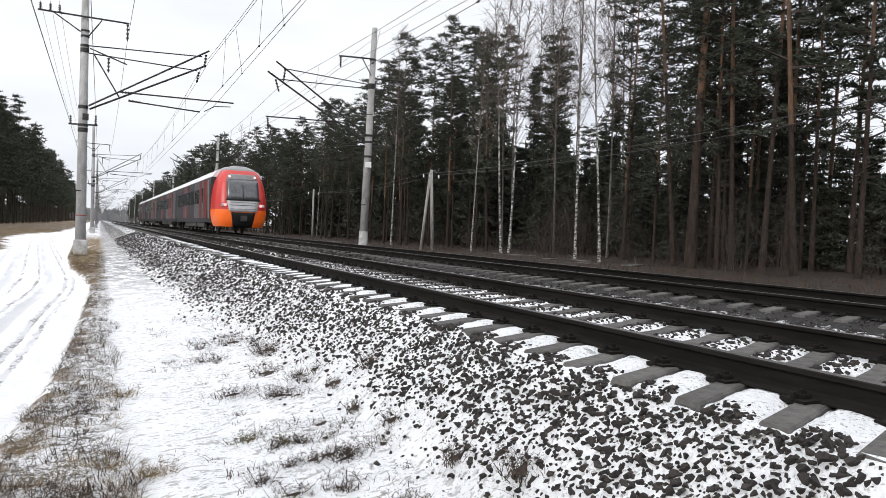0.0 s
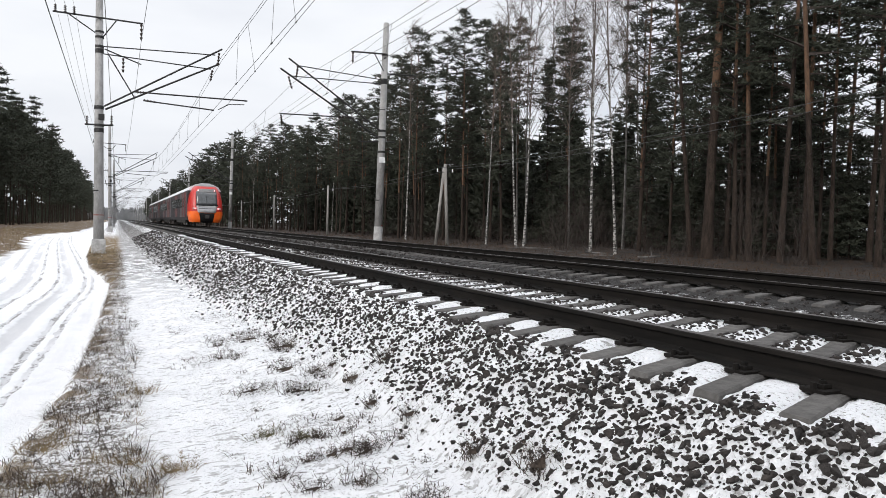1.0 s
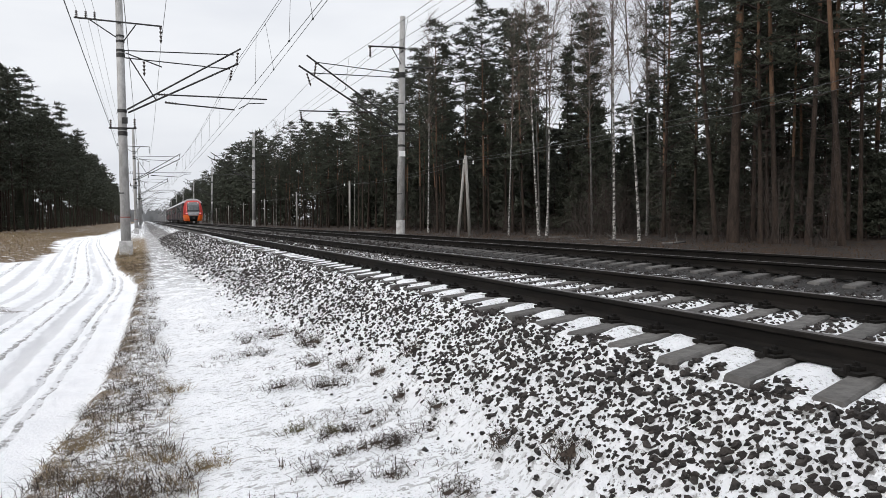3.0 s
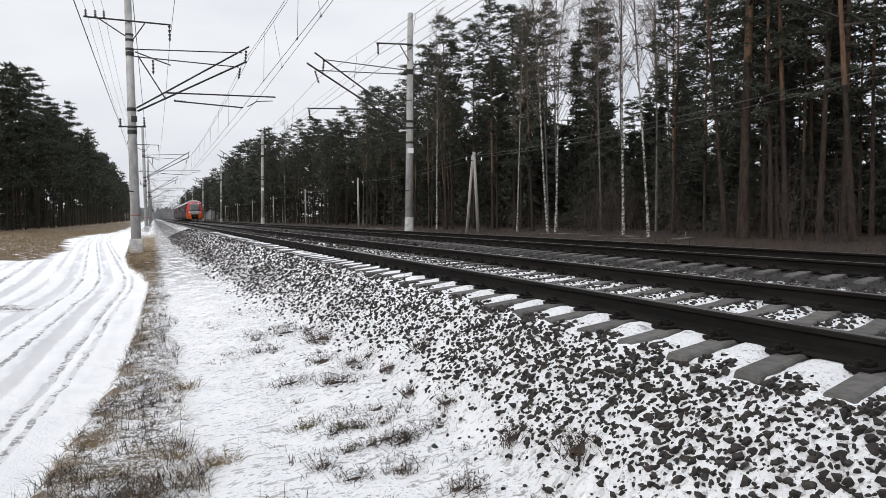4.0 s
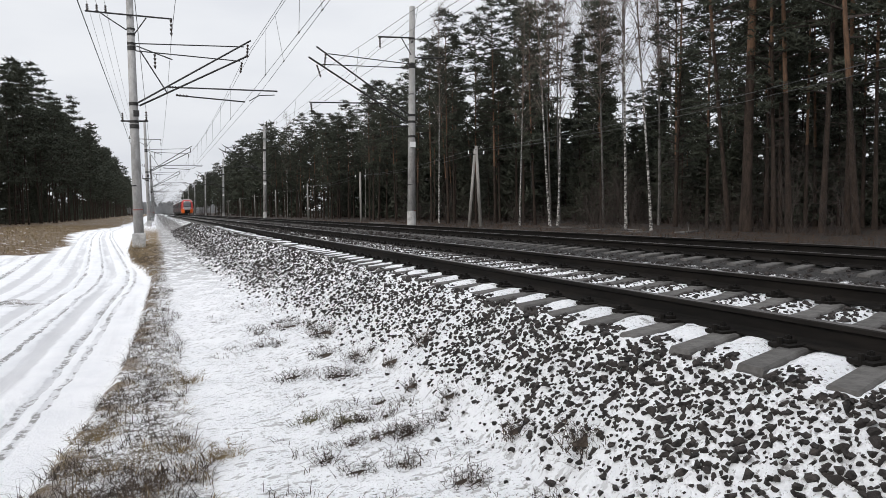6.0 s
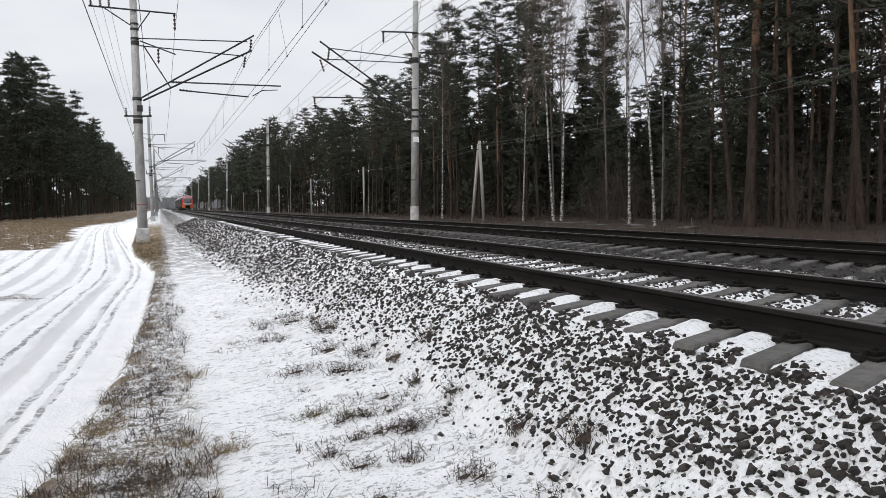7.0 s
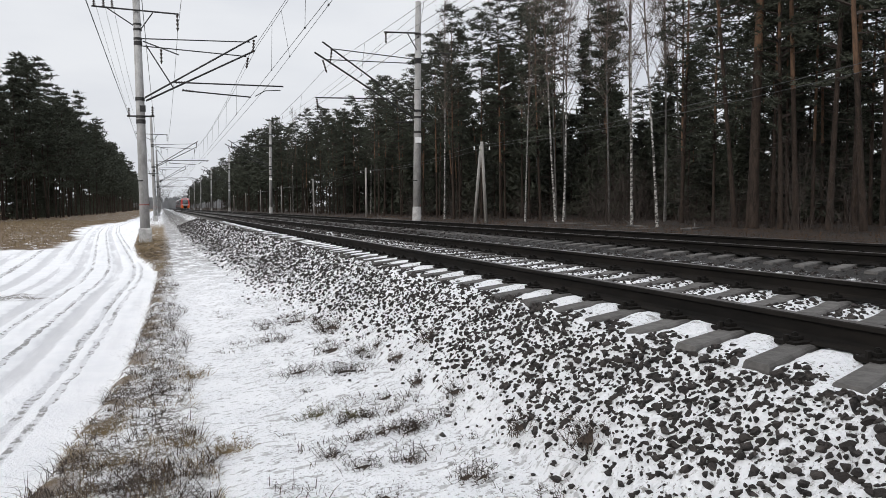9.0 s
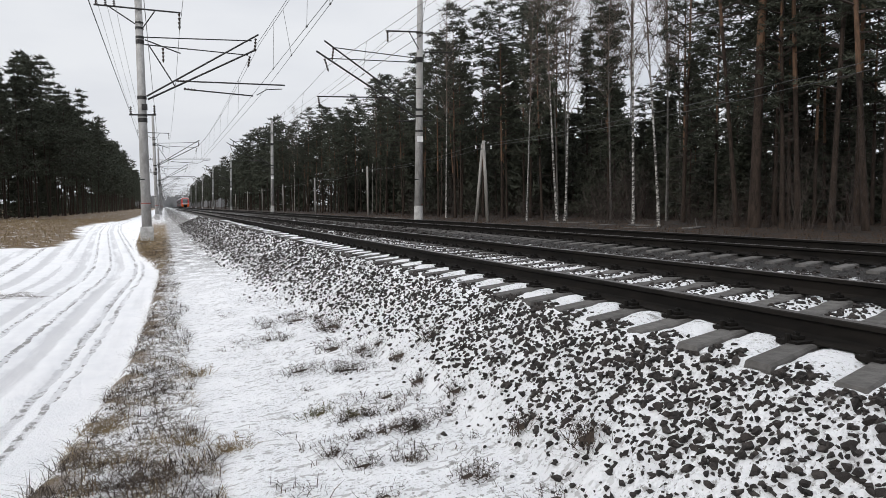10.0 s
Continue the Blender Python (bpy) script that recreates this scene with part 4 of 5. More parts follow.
def conifer(kind, H, start, spread, limbs, per, n, size, width, seed, label, girth=1.0):
    """A pine with a high crown or a spruce with a low one: trunk, limbs and many sprays of needles."""
    rng = random.Random(seed)
    t = empty(kind + "_tree", label, kind + " tree", "trees of the forest")
    me, axis = trunk_mesh("trunk", H, (0.07 + H * 0.002) * girth, [M_PINE_LOW, M_PINE_UP] if kind == "pine" else [M_PINE_LOW], rng, rng.uniform(0.25, 0.42))
    link_data("trunk", me, [M_PINE_LOW], t)
    lv, lf, nv, nf = [], [], [], []
    for k in range(limbs):
        s = start + (1 - start) * ((k + rng.random()) / limbs) ** 0.9
        u = (s - start) / (1 - start)
        if kind == "pine":
            reach = spread * (math.sin(math.pi * min(1, 0.15 + u * 0.8)) ** 0.7) * rng.uniform(0.45, 1.15)
            rise = rng.uniform(-0.1, 0.55)
        else:
            reach = spread * (1.02 - u) * rng.uniform(0.7, 1.15)
            rise = rng.uniform(-0.35, 0.05)
        a = rng.uniform(0, 2 * math.pi)
        p = axis(s)
        q = p + Vector((math.cos(a), math.sin(a), rise)) * reach
        strips(lv, lf, p, q, 0.035 + 0.03 * (1 - u))
        for i in range(per):
            f = 0.35 + 0.7 * (i + rng.random()) / per
            c = p.lerp(q, f) + Vector((rng.gauss(0, 0.17), rng.gauss(0, 0.17), rng.gauss(0.04, 0.06))) * (reach * 0.6 + 0.3)
            needles(nv, nf, c, n, size, width, rng)
    if kind == "pine":
        for k in range(9):
            s = rng.uniform(0.18, start)
            a = rng.uniform(0, 2 * math.pi)
            p = axis(s)
            strips(lv, lf, p, p + Vector((math.cos(a), math.sin(a), rng.uniform(-0.2, 0.3))) * rng.uniform(0.5, 1.6), 0.02)
    k = len(nv)
    crown = soup("crown", nv + lv, nf + [tuple(k + i for i in q) for q in lf], [M_NEEDLE if kind == "pine" else M_SPRUCE, M_TWIG_DARK], t)
    crown.data.polygons.foreach_set("material_index", [0] * len(nf) + [1] * len(lf))
    return t


def birch(H, seed, label, material, r0=0.075, spread=2.2, limbs=38, twigs=14):
    rng = random.Random(seed)
    t = empty("birch_tree", label, "birch tree", "trees of the forest")
    me, axis = trunk_mesh("trunk", H, r0, [material, M_TWIG], rng, 0.5, 0.9)
    link_data("trunk", me, [material], t)
    v, f = [], []
    for k in range(limbs):
        s = 0.38 + 0.6 * (k + rng.random()) / limbs
        a = rng.uniform(0, 2 * math.pi)
        p = axis(s)
        reach = spread * (1.15 - s) * rng.uniform(0.8, 1.5) + 0.5
        q = p + Vector((math.cos(a) * 0.6, math.sin(a) * 0.6, rng.uniform(0.6, 1.2))) * reach
        strips(v, f, p, q, 0.022)
        for _ in range(twigs):
            g = p.lerp(q, rng.uniform(0.3, 1))
            d = Vector((rng.gauss(0, 0.5), rng.gauss(0, 0.5), rng.uniform(-0.3, 0.9)))
            h = g + d * rng.uniform(0.4, 1.1)
            strips(v, f, g, h, 0.009)
    soup("crown", v, f, M_TWIG, t)
    return t


def bush(seed, H, n, label, material=None):
    rng = random.Random(seed)
    v, f = [], []
    for _ in range(n):
        p = Vector((rng.gauss(0, 0.25), rng.gauss(0, 0.25), -0.1))
        q = p + Vector((rng.gauss(0, 0.3), rng.gauss(0, 0.3), 1)) * H * rng.uniform(0.5, 1.1)
        strips(v, f, p, q, 0.012)
        for _ in range(7):
            g = p.lerp(q, rng.uniform(0.25, 0.95))
            strips(v, f, g, g + Vector((rng.gauss(0, 0.5), rng.gauss(0, 0.5), rng.uniform(0.1, 0.8))) * H * 0.25, 0.006)
    return tagged(soup("bare_bush", v, f, material or M_TWIG_DARK), label, "bush", "undergrowth")


PINE_LABEL = "tall pine with a bare reddish trunk and dark green crown"
near_pines = [conifer("pine", h, st, sp, 48, 5, 17, 0.28, 0.031, i, PINE_LABEL, 1.5 if i == 1 else 1.0) for i, (h, st, sp) in enumerate(((21, 0.24, 2.6), (23, 0.3, 2.9), (20, 0.2, 2.4), (22, 0.33, 2.7)))]
full_pines = [conifer("pine", h, st, sp, 56, 5, 13, 0.35, 0.044, 20 + i, "dark pine with a full green crown at the forest edge") for i, (h, st, sp) in enumerate(((17, 0.34, 2.2), (18, 0.4, 2.5), (15, 0.28, 2.1)))]
spruces = [conifer("spruce", h, 0.06, 2.4, 58, 4, 12, 0.47, 0.072, 40 + i, "dark spruce with branches down to the ground") for i, h in enumerate((13, 10, 15))]
white_birches = [birch(h, 80 + i, "slender birch with white bark and bare branches", M_BIRCH) for i, h in enumerate((17, 19, 16))]
bare_birches = [birch(h, 90 + i, "bare grey birch with a fine twiggy crown", M_BIRCH_GREY, 0.075, 3.2, 64, 22) for i, h in enumerate((21, 23))]
bushes = [bush(100 + i, h, n, "bare brown bush in dead grass") for i, (h, n) in enumerate(((1.6, 16), (2.4, 18), (1.1, 16), (3.6, 22), (4.6, 24)))]
POOLS = {"n": near_pines, "f": full_pines, "s": spruces, "w": white_birches, "b": bare_birches, "u": bushes}
used = set()


def plant(kind, i, x, y, tilt_x=0.0, tilt_y=0.0, scale=1.0):
    t = POOLS[kind][i % len(POOLS[kind])]
    m = pose(x, y, height(x, y), tilt_y, tilt_x, 0) @ pose(0, 0, 0, 0, 0, tree_rng.uniform(0, 360))
    if t.name not in used:
        used.add(t.name)
        t.matrix_basis = m
    else:
        t = copy_thing(t, m)
    t.scale = (scale, scale, scale)
    return t


tree_rng = random.Random(77)
taken = []


def free(x, y, d):
    if any((x - a) ** 2 + (y - c) ** 2 < d * d for a, c in taken):
        return False
    taken.append((x, y))
    return True


# trees that stand out at the forest edge: kind, variant, x, y, lean in degrees, scale
KNOWN = [("n", 0, 23.8, 25.5, -6.5, 1.0), ("n", 1, 24.4, 25.1, 1.5, 1.35), ("n", 2, 25.3, 24.4, 0.6, 1.0), ("n", 3, 25.8, 24.0, -2.8, 1.1), ("n", 0, 25.3, 21.9, 3.8, 1.1), ("n", 3, 25.4, 20.4, -5.5, 1.1),
         ("w", 0, 22.6, 29.4, -2.0, 1.0), ("w", 1, 22.7, 31.6, 0, 1.0), ("w", 2, 22.7, 38.5, 4.0, 1.0), ("w", 0, 22.4, 38.9, -4.3, 1.0), ("f", 2, 25.6, 46.6, -0.7, 1.05), ("w", 1, 20.6, 53.0, 0.7, 0.9),
         ("f", 0, 22.4, 55.5, 0, 1.02), ("f", 1, 24.5, 51.0, 0, 0.98), ("f", 0, 27.5, 52.0, 0, 1.0), ("b", 0, 33, 60, 0, 1.0), ("b", 1, 30, 52, 0, 1.0), ("b", 0, 31, 46, 1, 1.0), ("b", 1, 36, 55, 0, 1.0), ("b", 0, 29, 43, 2, 1.0),
         ("b", 1, 29, 37, -1, 0.9), ("b", 0, 36, 66, 0, 1.0), ("b", 1, 34, 48, 0, 1.0), ("b", 0, 38, 60, 0, 1.1), ("b", 1, 33, 42, 0, 1.0), ("f", 2, 30, 44.8, 0, 1.0), ("s", 2, 32, 38.5, 0, 0.7), ("f", 2, 27, 30.5, 2, 0.85), ("f", 0, 28.5, 29, -2, 0.85), ("f", 1, 29.5, 26.5, 0, 0.9),
         ("n", 2, 27, 33, 1, 0.95), ("f", 1, 29.5, 36, 0, 0.95), ("f", 0, 30, 28.5, 0, 0.95), ("f", 2, 31.5, 25, 1, 1.0), ("f", 1, 33, 29, 0, 0.95), ("f", 0, 29.5, 22.8, 0, 1.0), ("f", 2, 34, 33.5, 0, 1.0), ("f", 0, 27.4, 26.9, 0, 1.0),
         ("f", 0, 31, 22, 0, 1.2), ("n", 2, 28, 19.5, 0, 1.1), ("n", 3, 29.5, 24.2, 1, 1.2), ("f", 1, 32, 19.5, 0, 1.2),
         ("s", 0, 34, 32.3, 0, 0.95), ("s", 2, 36.5, 33.2, 0, 0.9), ("s", 0, 38.5, 36, 0, 1.0), ("s", 2, 36, 30.2, 0, 0.9), ("s", 0, 39, 33, 0, 1.1), ("s", 2, 33.5, 28, 0, 0.7), ("f", 0, 29, 56, 0, 1.12), ("f", 2, 35, 52.5, 0, 1.25), ("s", 2, 36, 57, 0, 1.1), ("f", 1, 33, 57.5, 0, 1.1), ("f", 0, 24.2, 58.5, 0, 0.95), ("f", 1, 25.4, 56.6, 0, 0.95), ("f", 1, 23, 61, 0, 0.9), ("f", 0, 27.6, 57.3, 0, 0.85), ("f", 2, 26.2, 53.6, 0, 0.9), ("f", 1, 29, 60, 0, 0.85)]
for kind, i, x, y, lean, scale in KNOWN:
    taken.append((x, y))
    plant(kind, i, x, y, lean, tree_rng.uniform(-1, 1), scale)
for _ in range(2600):
    x, y = 21 + 29 * tree_rng.random() ** 0.9, tree_rng.uniform(10, 150)
    if y < x * 0.6 - 3 or len(taken) > 262:
        continue
    theta = math.degrees(math.atan2(x, y))
    z = tree_rng.random()
    scale = tree_rng.uniform(0.85, 1.08)
    if theta < 23:
        kind = "f" if z < 0.66 else "w" if z < 0.76 else "s" if x > 25 else "f"
        gap = 2.5
        scale *= 0.93
    elif theta < 41:
        gap = 3.1
        kind = "f" if z < 0.5 else "s" if z < 0.88 else "b"
        scale *= 0.85 if kind != "b" else 1.0
        if x < (30 if kind != "b" else 26):
            if z > 0.12 or x < 22.5:
                continue
            kind = "w"
    else:
        gap = 2.9
        kind = "n" if z < 0.45 else "f" if z < 0.7 else "s"
        scale *= 0.8 if kind == "f" else 0.55 if kind == "s" else 1.0
        if x < (24.5 if kind == "n" else 29):
            continue
    if free(x, y, gap):
        plant(kind, tree_rng.randrange(4), x, y, tree_rng.gauss(0, 1.6), tree_rng.gauss(0, 1.2), scale)
for k in range(64):
    plant("u", k, tree_rng.uniform(22.5, 33), tree_rng.uniform(17, 75), 0, 0, tree_rng.uniform(0.6, 1.3))


# the woods farther off, past counting
def woods(name, label, spots, fine_to):
    """A wood as one mesh: trees nearer than fine_to along the line carry finer sprays of needles."""
    parts_v, parts_f, parts_m, k = [], [], [], 0
    kinds = []
    for n, size, width in ((18, 0.58, 0.08), (8, 0.95, 0.14)):
        kinds += [conifer("pine", h, st, sp, 30, 4, n, size, width, 60 + i, "") for i, (h, st, sp) in enumerate(((19, 0.24, 2.5), (17, 0.3, 2.3), (21, 0.32, 2.6)))]
        kinds += [conifer("spruce", h, 0.02, 2.6, 32, 4, n * 2 // 3, size, width * 1.2, 70 + i, "") for i, h in enumerate((12, 8))]
    shapes = []
    for t in kinds:
        v, f, m = [], [], []
        for o in t.children:
            i0 = len(v)
            v += [tuple(a.co) for a in o.data.vertices]
            for q in o.data.polygons:
                f.append([i0 + i for i in q.vertices])
                nm = o.data.materials[q.material_index].name
                m.append(0 if nm in (M_NEEDLE.name, M_SPRUCE.name) else 1)
        shapes.append((np.array(v), f, m))
    for t in kinds:
        for o in list(t.children):
            bpy.data.objects.remove(o)
        bpy.data.objects.remove(t)
    for kind, x, y, scale in spots:
        v, f, m = shapes[kind if y < fine_to else kind + 5]
        mm = np.array(pose(x, y, height(x, y), tree_rng.gauss(0, 1), tree_rng.gauss(0, 1.2), tree_rng.uniform(0, 360)) @ Matrix.Scale(scale, 4))
        parts_v.append(v @ mm[:3, :3].T + mm[:3, 3])
        parts_f += [tuple(k + i for i in q) for q in f]
        parts_m += m
        k += len(v)
    ob = soup(name, np.concatenate(parts_v).tolist(), parts_f, [M_NEEDLE, M_PINE_LOW])
    ob.data.polygons.foreach_set("material_index", parts_m)
    tagged(ob, label, "forest", kind="stuff")


spots = []
for k in range(84):
    y = 22 + 135 * k / 84
    low = float(np.interp(y, [22, 46, 60], [0.7, 0.72, 0.95]))
    spots.append((3 + k % 2, 40 + tree_rng.uniform(0, 4), y, low * tree_rng.uniform(0.8, 1.15)))
    spots.append((3 + k % 2, 50 + tree_rng.uniform(0, 6), y + 6, low * tree_rng.uniform(0.95, 1.3)))
for k in range(110):
    y = 148 + 560 * (k / 110) ** 1.25
    spots.append((k % 3, 21.5 + tree_rng.uniform(0, 3), y + tree_rng.uniform(-2, 2), tree_rng.uniform(0.73, 1.0)))
    if y < 340:
        spots.append((3, 27 + tree_rng.uniform(0, 4), y + tree_rng.uniform(-2, 2), tree_rng.uniform(0.9, 1.2)))
for k in range(56):
    spots.append((3 + k % 2, 33 + tree_rng.uniform(0, 5), 19 + 36 * k / 56, tree_rng.uniform(0.42, 0.62)))
for k in range(40):
    spots.append((3 + k % 2, 31 + tree_rng.uniform(0, 4), 60 + 90 * k / 40, tree_rng.uniform(0.7, 1.0)))
woods("forest_line", "dark pine forest running along the line into the distance", spots, 60)
spots = []
for k in range(100):
    y = 104 + 600 * (k / 100) ** 1.5
    front = float(np.interp(y, [100, 130, 150, 260, 700], [-24, -19.5, -16, -15, -19]))
    for row in range(3 if y < 200 else 2 if y < 400 else 1):
        kind = 3 if row == 2 else (k + row) % 3
        spots.append((kind, front - row * 4.0 - tree_rng.uniform(0, 3), y + tree_rng.uniform(-2, 2), tree_rng.uniform(1.06, 1.37)))
    if y < 720:
        spots.append((4, front - 5 - tree_rng.uniform(0, 2), y + tree_rng.uniform(-1.5, 1.5), tree_rng.uniform(0.6, 0.9)))
woods("forest_edge", "dark pine wood across the snowy road", spots, 210)


# ---- grass and weeds ----
def blades(name, label, places, h0, h1, lean, w, material, seed):
    rng = random.Random(seed)
    v, f = [], []
    for x, y in places:
        z = height(x, y) - 0.01
        h = rng.uniform(h0, h1)
        a = rng.uniform(0, 2 * math.pi)
        d = Vector((math.cos(a), math.sin(a), 0)) * h * rng.uniform(0.1, lean)
        p, m2 = Vector((x, y, z)), Vector((x, y, z + h * 0.6)) + d * 0.4
        q = Vector((x, y, z + h * rng.uniform(0.55, 1.0))) + d
        s = Vector((-math.sin(a), math.cos(a), 0)) * w * rng.uniform(0.6, 1.3)
        i = len(v)
        v += [p - s, p + s, m2 + s * 0.8, m2 - s * 0.8, q]
        f += [(i, i + 1, i + 2, i + 3), (i + 3, i + 2, i + 4)]
    return tagged(soup(name, v, f, material), label, "grass", kind="stuff")


grass_rng = random.Random(31)


def verge_places(n, y0, y1, x0, x1, tight, size):
    out = []
    while len(out) < n:
        y = y0 + (y1 - y0) * grass_rng.random() ** 2.0
        x = grass_rng.uniform(x0, x1)
        lo = road_edge(y) + 0.12 * noise.noise((1.0, y * 1.3, 4))
        hi = 0.26 - 0.06 * min(1, y / 12) + 0.2 * noise.noise((7.0, y * 0.8, 4))
        if lo < x < hi and noise.noise((x * size, y * size * 0.7, 2)) + 0.35 * noise.noise((x * 1.5, y * 0.6, 6)) > tight:
            out.append((x, y))
    return out


blades("verge_grass", "dry straw-coloured grass poking through snow along the road", verge_places(8000, 3, 45, -1.25, 0.5, 0.12, 4.5), 0.015, 0.09, 3.2, 0.0021, M_STRAW, 1)
blades("verge_weeds", "dead grey-brown weeds in snow along the road", verge_places(11000, 3, 40, -1.25, 0.5, 0.08, 6.0), 0.012, 0.09, 3.2, 0.0028, M_WEED, 2)
blades("verge_tufts", "dry grass along the road farther back", verge_places(3000, 3, -12, -1.25, 0.5, 0.1, 4.5), 0.02, 0.1, 3.0, 0.003, M_STRAW, 7)
blades("verge_stalks", "thin upright dead stalks along the road", verge_places(3200, 3, 30, -1.25, 0.5, 0.0, 3.0), 0.06, 0.18, 2.2, 0.002, M_WEED, 6)
tufty = [(grass_rng.uniform(0.5, 2.1), 3 + 9 * grass_rng.random() ** 1.3) for _ in range(10000)]
tufty = [q for q in tufty if noise.noise((q[0] * 2.2, q[1] * 1.6, 3)) + 0.5 * noise.noise((q[0] * 6, q[1] * 6, 1)) > 0.26 + 0.25 * max(0, 1.0 - q[0])]
blades("sparse_grass", "thin dead stalks poking through the snow", tufty, 0.015, 0.075, 3.0, 0.0026, M_WEED, 3)
blades("edge_grass", "brown dead grass between the track and the forest", [(grass_rng.uniform(10.4, 24), 6 + 70 * grass_rng.random() ** 1.3) for _ in range(4500)], 0.06, 0.25, 1.4, 0.006, M_EDGE, 4)
blades("meadow_grass", "brown dead grass of the meadow across the road", [q for q in ((grass_rng.uniform(-18, -4.8), 24 + 90 * grass_rng.random()) for _ in range(13000)) if q[0] < meadow_edge(q[1]) - 0.3 * grass_rng.random()], 0.08, 0.3, 1.0, 0.012, M_STRAW, 5)


def weed(x, y, n, h, spread, material, label, seed):
    rng = random.Random(seed)
    v, f = [], []
    for _ in range(int(n * 1.3)):
        a, r = rng.uniform(0, 2 * math.pi), spread * rng.random() ** 0.7
        p = Vector((math.cos(a) * r, math.sin(a) * r * 0.7, -0.055))
        q = p + Vector((rng.gauss(0, 0.55), rng.gauss(0, 0.55), rng.uniform(0.15, 1.05))) * h + Vector((0, 0, 0.045))
        strips(v, f, p, q, 0.003)
        for _ in range(4):
            g = p.lerp(q, rng.uniform(0.3, 1))
            strips(v, f, g, g + Vector((rng.gauss(0, 0.8), rng.gauss(0, 0.8), rng.uniform(0.1, 1))) * h * 0.24, 0.0022)
    i, m = len(v), 9
    for a in range(m):
        r = spread * rng.uniform(0.25, 0.9)
        v.append(Vector((math.cos(a * 2 * math.pi / m) * r, math.sin(a * 2 * math.pi / m) * r * 0.7, -0.02)))
    v.append(Vector((0, 0, 0.012)))
    f += [(i + a, i + (a + 1) % m, i + m) for a in range(m)]
    ob = soup("weed_clump", v, f, material)
    ob.matrix_basis = pose(x, y, height(x, y))
    return tagged(ob, label, "weed", "weeds in the snow")


for k, (x, y, n, h, sp, m) in enumerate([(1.82, 8.2, 90, 0.13, 0.26, 0), (1.17, 6.66, 60, 0.1, 0.2, 0), (1.5, 6.28, 70, 0.1, 0.22, 0), (1.78, 6.6, 50, 0.1, 0.16, 0), (1.04, 5.25, 80, 0.08, 0.16, 1), (1.24, 5.0, 70, 0.08, 0.13, 1), (1.14, 4.9, 50, 0.07, 0.1, 0),
                                         (0.93, 4.3, 40, 0.12, 0.06, 0), (1.5, 4.42, 80, 0.12, 0.13, 0), (1.76, 4.5, 50, 0.1, 0.16, 0), (1.95, 3.75, 60, 0.1, 0.11, 0), (2.12, 5.8, 46, 0.13, 0.08, 0), (0.36, 4.85, 60, 0.12, 0.12, 2), (1.3, 4.02, 22, 0.1, 0.08, 0), (1.6, 7.25, 60, 0.1, 0.24, 0),
                                         (1.3, 4.55, 40, 0.09, 0.12, 0), (1.92, 4.7, 30, 0.12, 0.1, 0), (1.23, 9.3, 40, 0.1, 0.24, 0), (2.05, 3.2, 60, 0.1, 0.14, 0), (1.57, 3.49, 26, 0.1, 0.1, 0), (1.56, 9.1, 60, 0.1, 0.26, 0), (0.23, 7.3, 60, 0.13, 0.14, 2), (-0.45, 5.8, 120, 0.12, 0.16, 2), (0.09, 5.15, 60, 0.12, 0.12, 2),
                                         (1.05, 3.6, 20, 0.08, 0.1, 0), (1.75, 3.05, 30, 0.1, 0.12, 0), (-0.1, 4.6, 90, 0.12, 0.2, 0), (-0.3, 5.0, 70, 0.12, 0.2, 2), (-0.1, 21, 60, 0.22, 0.2, 2), (-0.65, 30, 90, 0.25, 0.3, 2), (-0.75, 36.5, 90, 0.3, 0.5, 2), (-0.3, 39, 90, 0.3, 0.6, 2)]):
    weed(x, y, n, h, sp, (M_WEED, M_MOSS, M_STRAW)[m], ("dark dead weed clump poking out of the snow", "green-brown weed clump in the snow", "tuft of straw-coloured grass in the snow")[m], k)


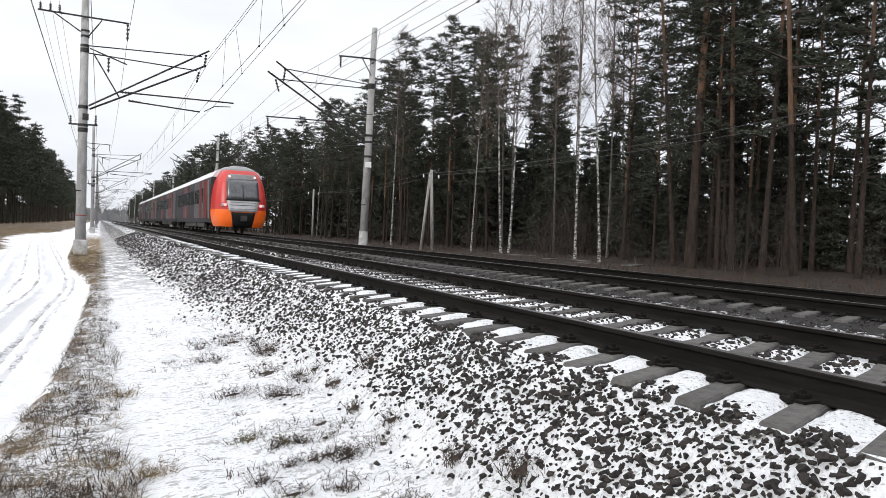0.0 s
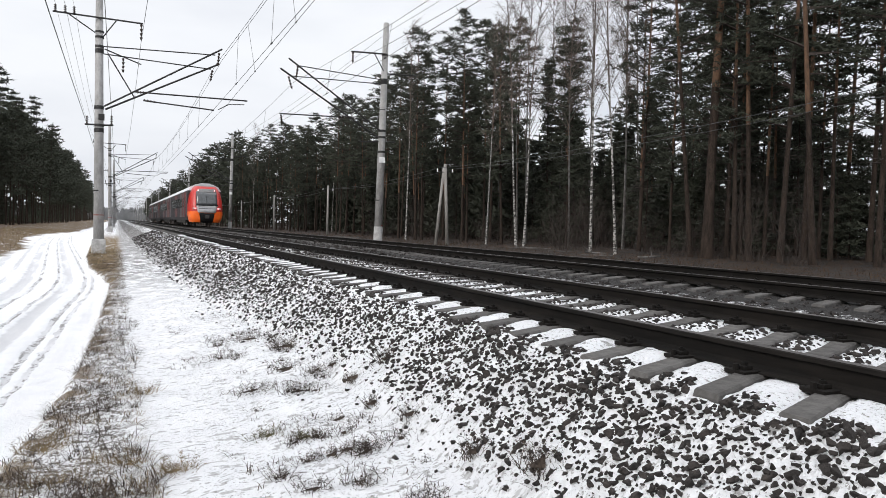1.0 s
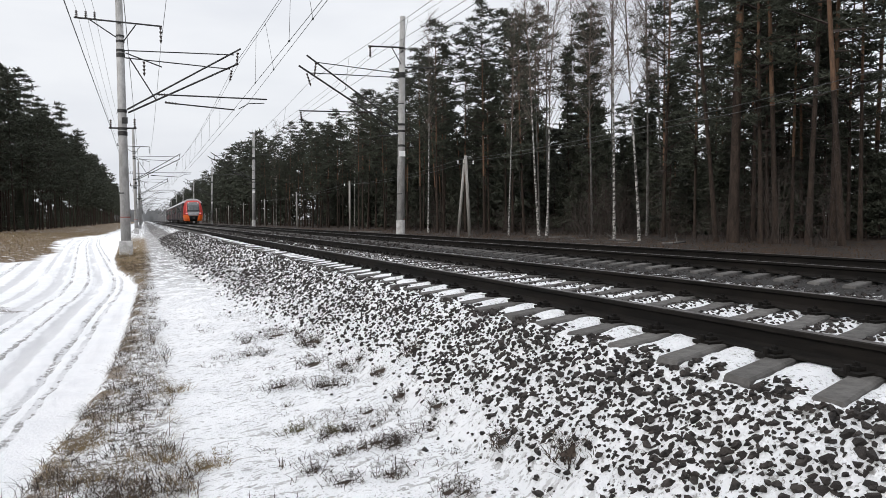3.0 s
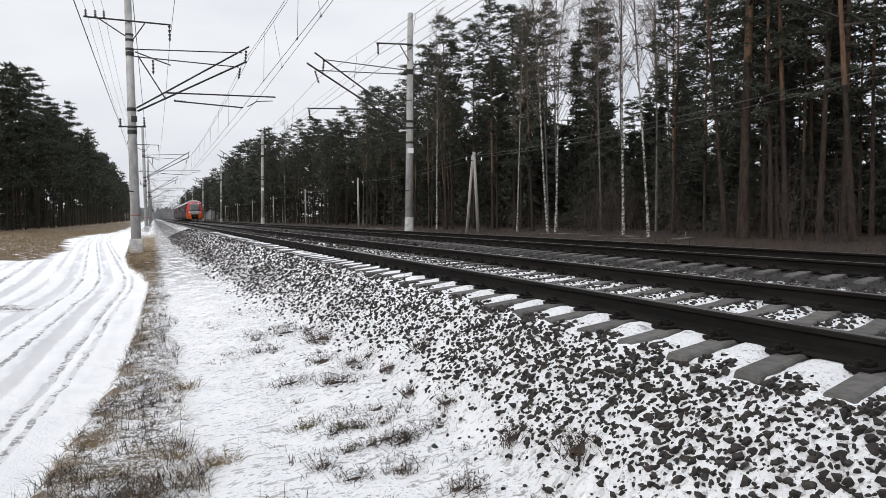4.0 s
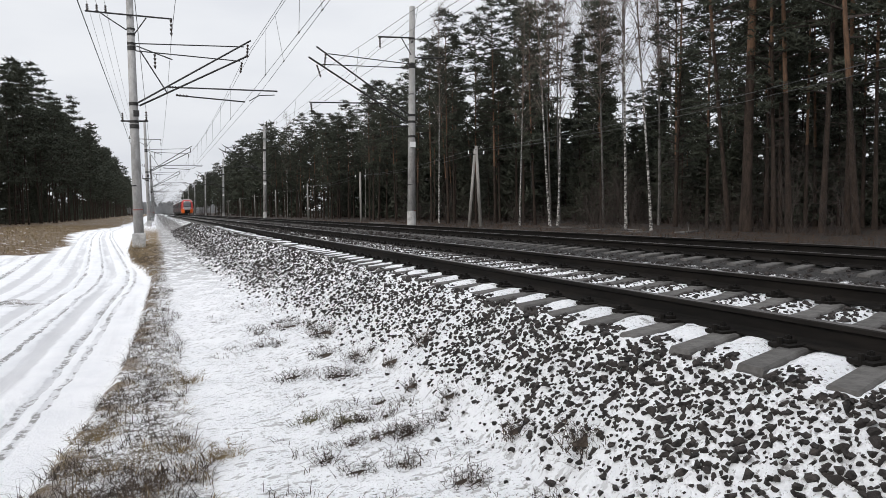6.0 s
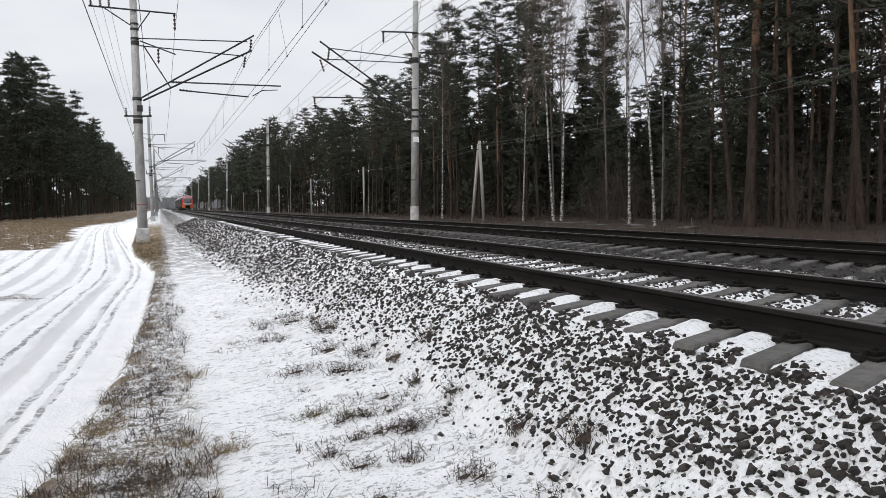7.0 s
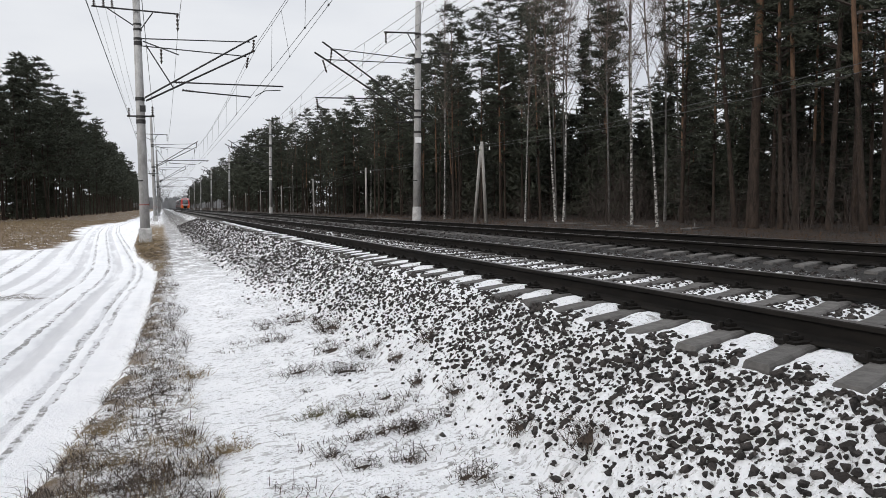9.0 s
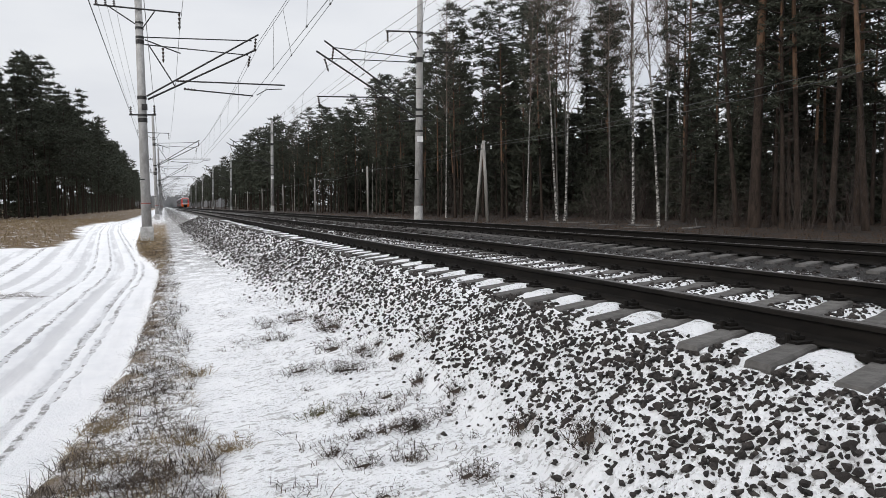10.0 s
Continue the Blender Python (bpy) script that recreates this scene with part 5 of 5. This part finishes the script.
weed_rng = random.Random(90)
for k in range(28):
    y = 3.2 + 6.5 * weed_rng.random()
    x = weed_rng.uniform(1.05, 1.95)
    weed(x, y, weed_rng.randrange(20, 46), weed_rng.uniform(0.05, 0.11), weed_rng.uniform(0.05, 0.15), M_WEED, "low dark weed clump poking out of the snow", 200 + k)


def fallen_log(x, y, length, turn, r):
    bm = bmesh.new()
    rod(bm, (-length / 2, 0, r * 0.8), (length / 2, 0, r * 1.4), r, 9, r * 0.6)
    rod(bm, (0.2, 0, r), (0.7, 0.35, r + 0.4), r * 0.3, 6, r * 0.12)
    ob = link_mesh("fallen_log", bm, M_BIRCH_GREY, smooth=True)
    ob.matrix_basis = pose(x, y, height(x, y), 0, 0, turn)
    tagged(ob, "grey fallen log lying at the forest edge", "log", "fallen logs")


for x, y, length, turn, r in ((19.8, 27, 1.5, 150, 0.035), (20.5, 31, 1.4, 165, 0.035), (20.2, 24, 1.8, 20, 0.06), (21, 35, 2.4, 140, 0.045), (15.5, 52, 2.2, 125, 0.06), (21.5, 29.5, 1.5, 95, 0.05)):
    fallen_log(x, y, length, turn, r)


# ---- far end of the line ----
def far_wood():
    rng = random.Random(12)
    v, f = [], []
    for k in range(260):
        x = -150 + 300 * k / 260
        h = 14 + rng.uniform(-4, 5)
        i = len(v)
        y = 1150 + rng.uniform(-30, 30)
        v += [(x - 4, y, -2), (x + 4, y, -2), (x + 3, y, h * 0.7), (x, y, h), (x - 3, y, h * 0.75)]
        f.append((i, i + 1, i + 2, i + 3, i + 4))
    # the haze of the distance is put into the pale grey colour
    ob = soup("backdrop", v, f, mat("far_wood_haze", (0.17, 0.175, 0.18), (0.24, 0.245, 0.25), 0.05, 0.9, 0.0))
    tagged(ob, "distant woodland at the end of the line, haze painted into its grey", "backdrop", kind="structure")


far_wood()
build_ballast()


# ---- what moves ----
def motions():
    rows = [(0.0, 47.6), (0.5, 62.2), (1.0, 77.2), (1.5, 92.6), (2.5, 123.0), (4.0, 165.0), (5.5, 205.0), (7.0, 244.0), (8.5, 282.0), (10.0, 320.0)]
    walk(train, [(t, pose(AXES[1], y, 0)) for t, y in rows])


motions()
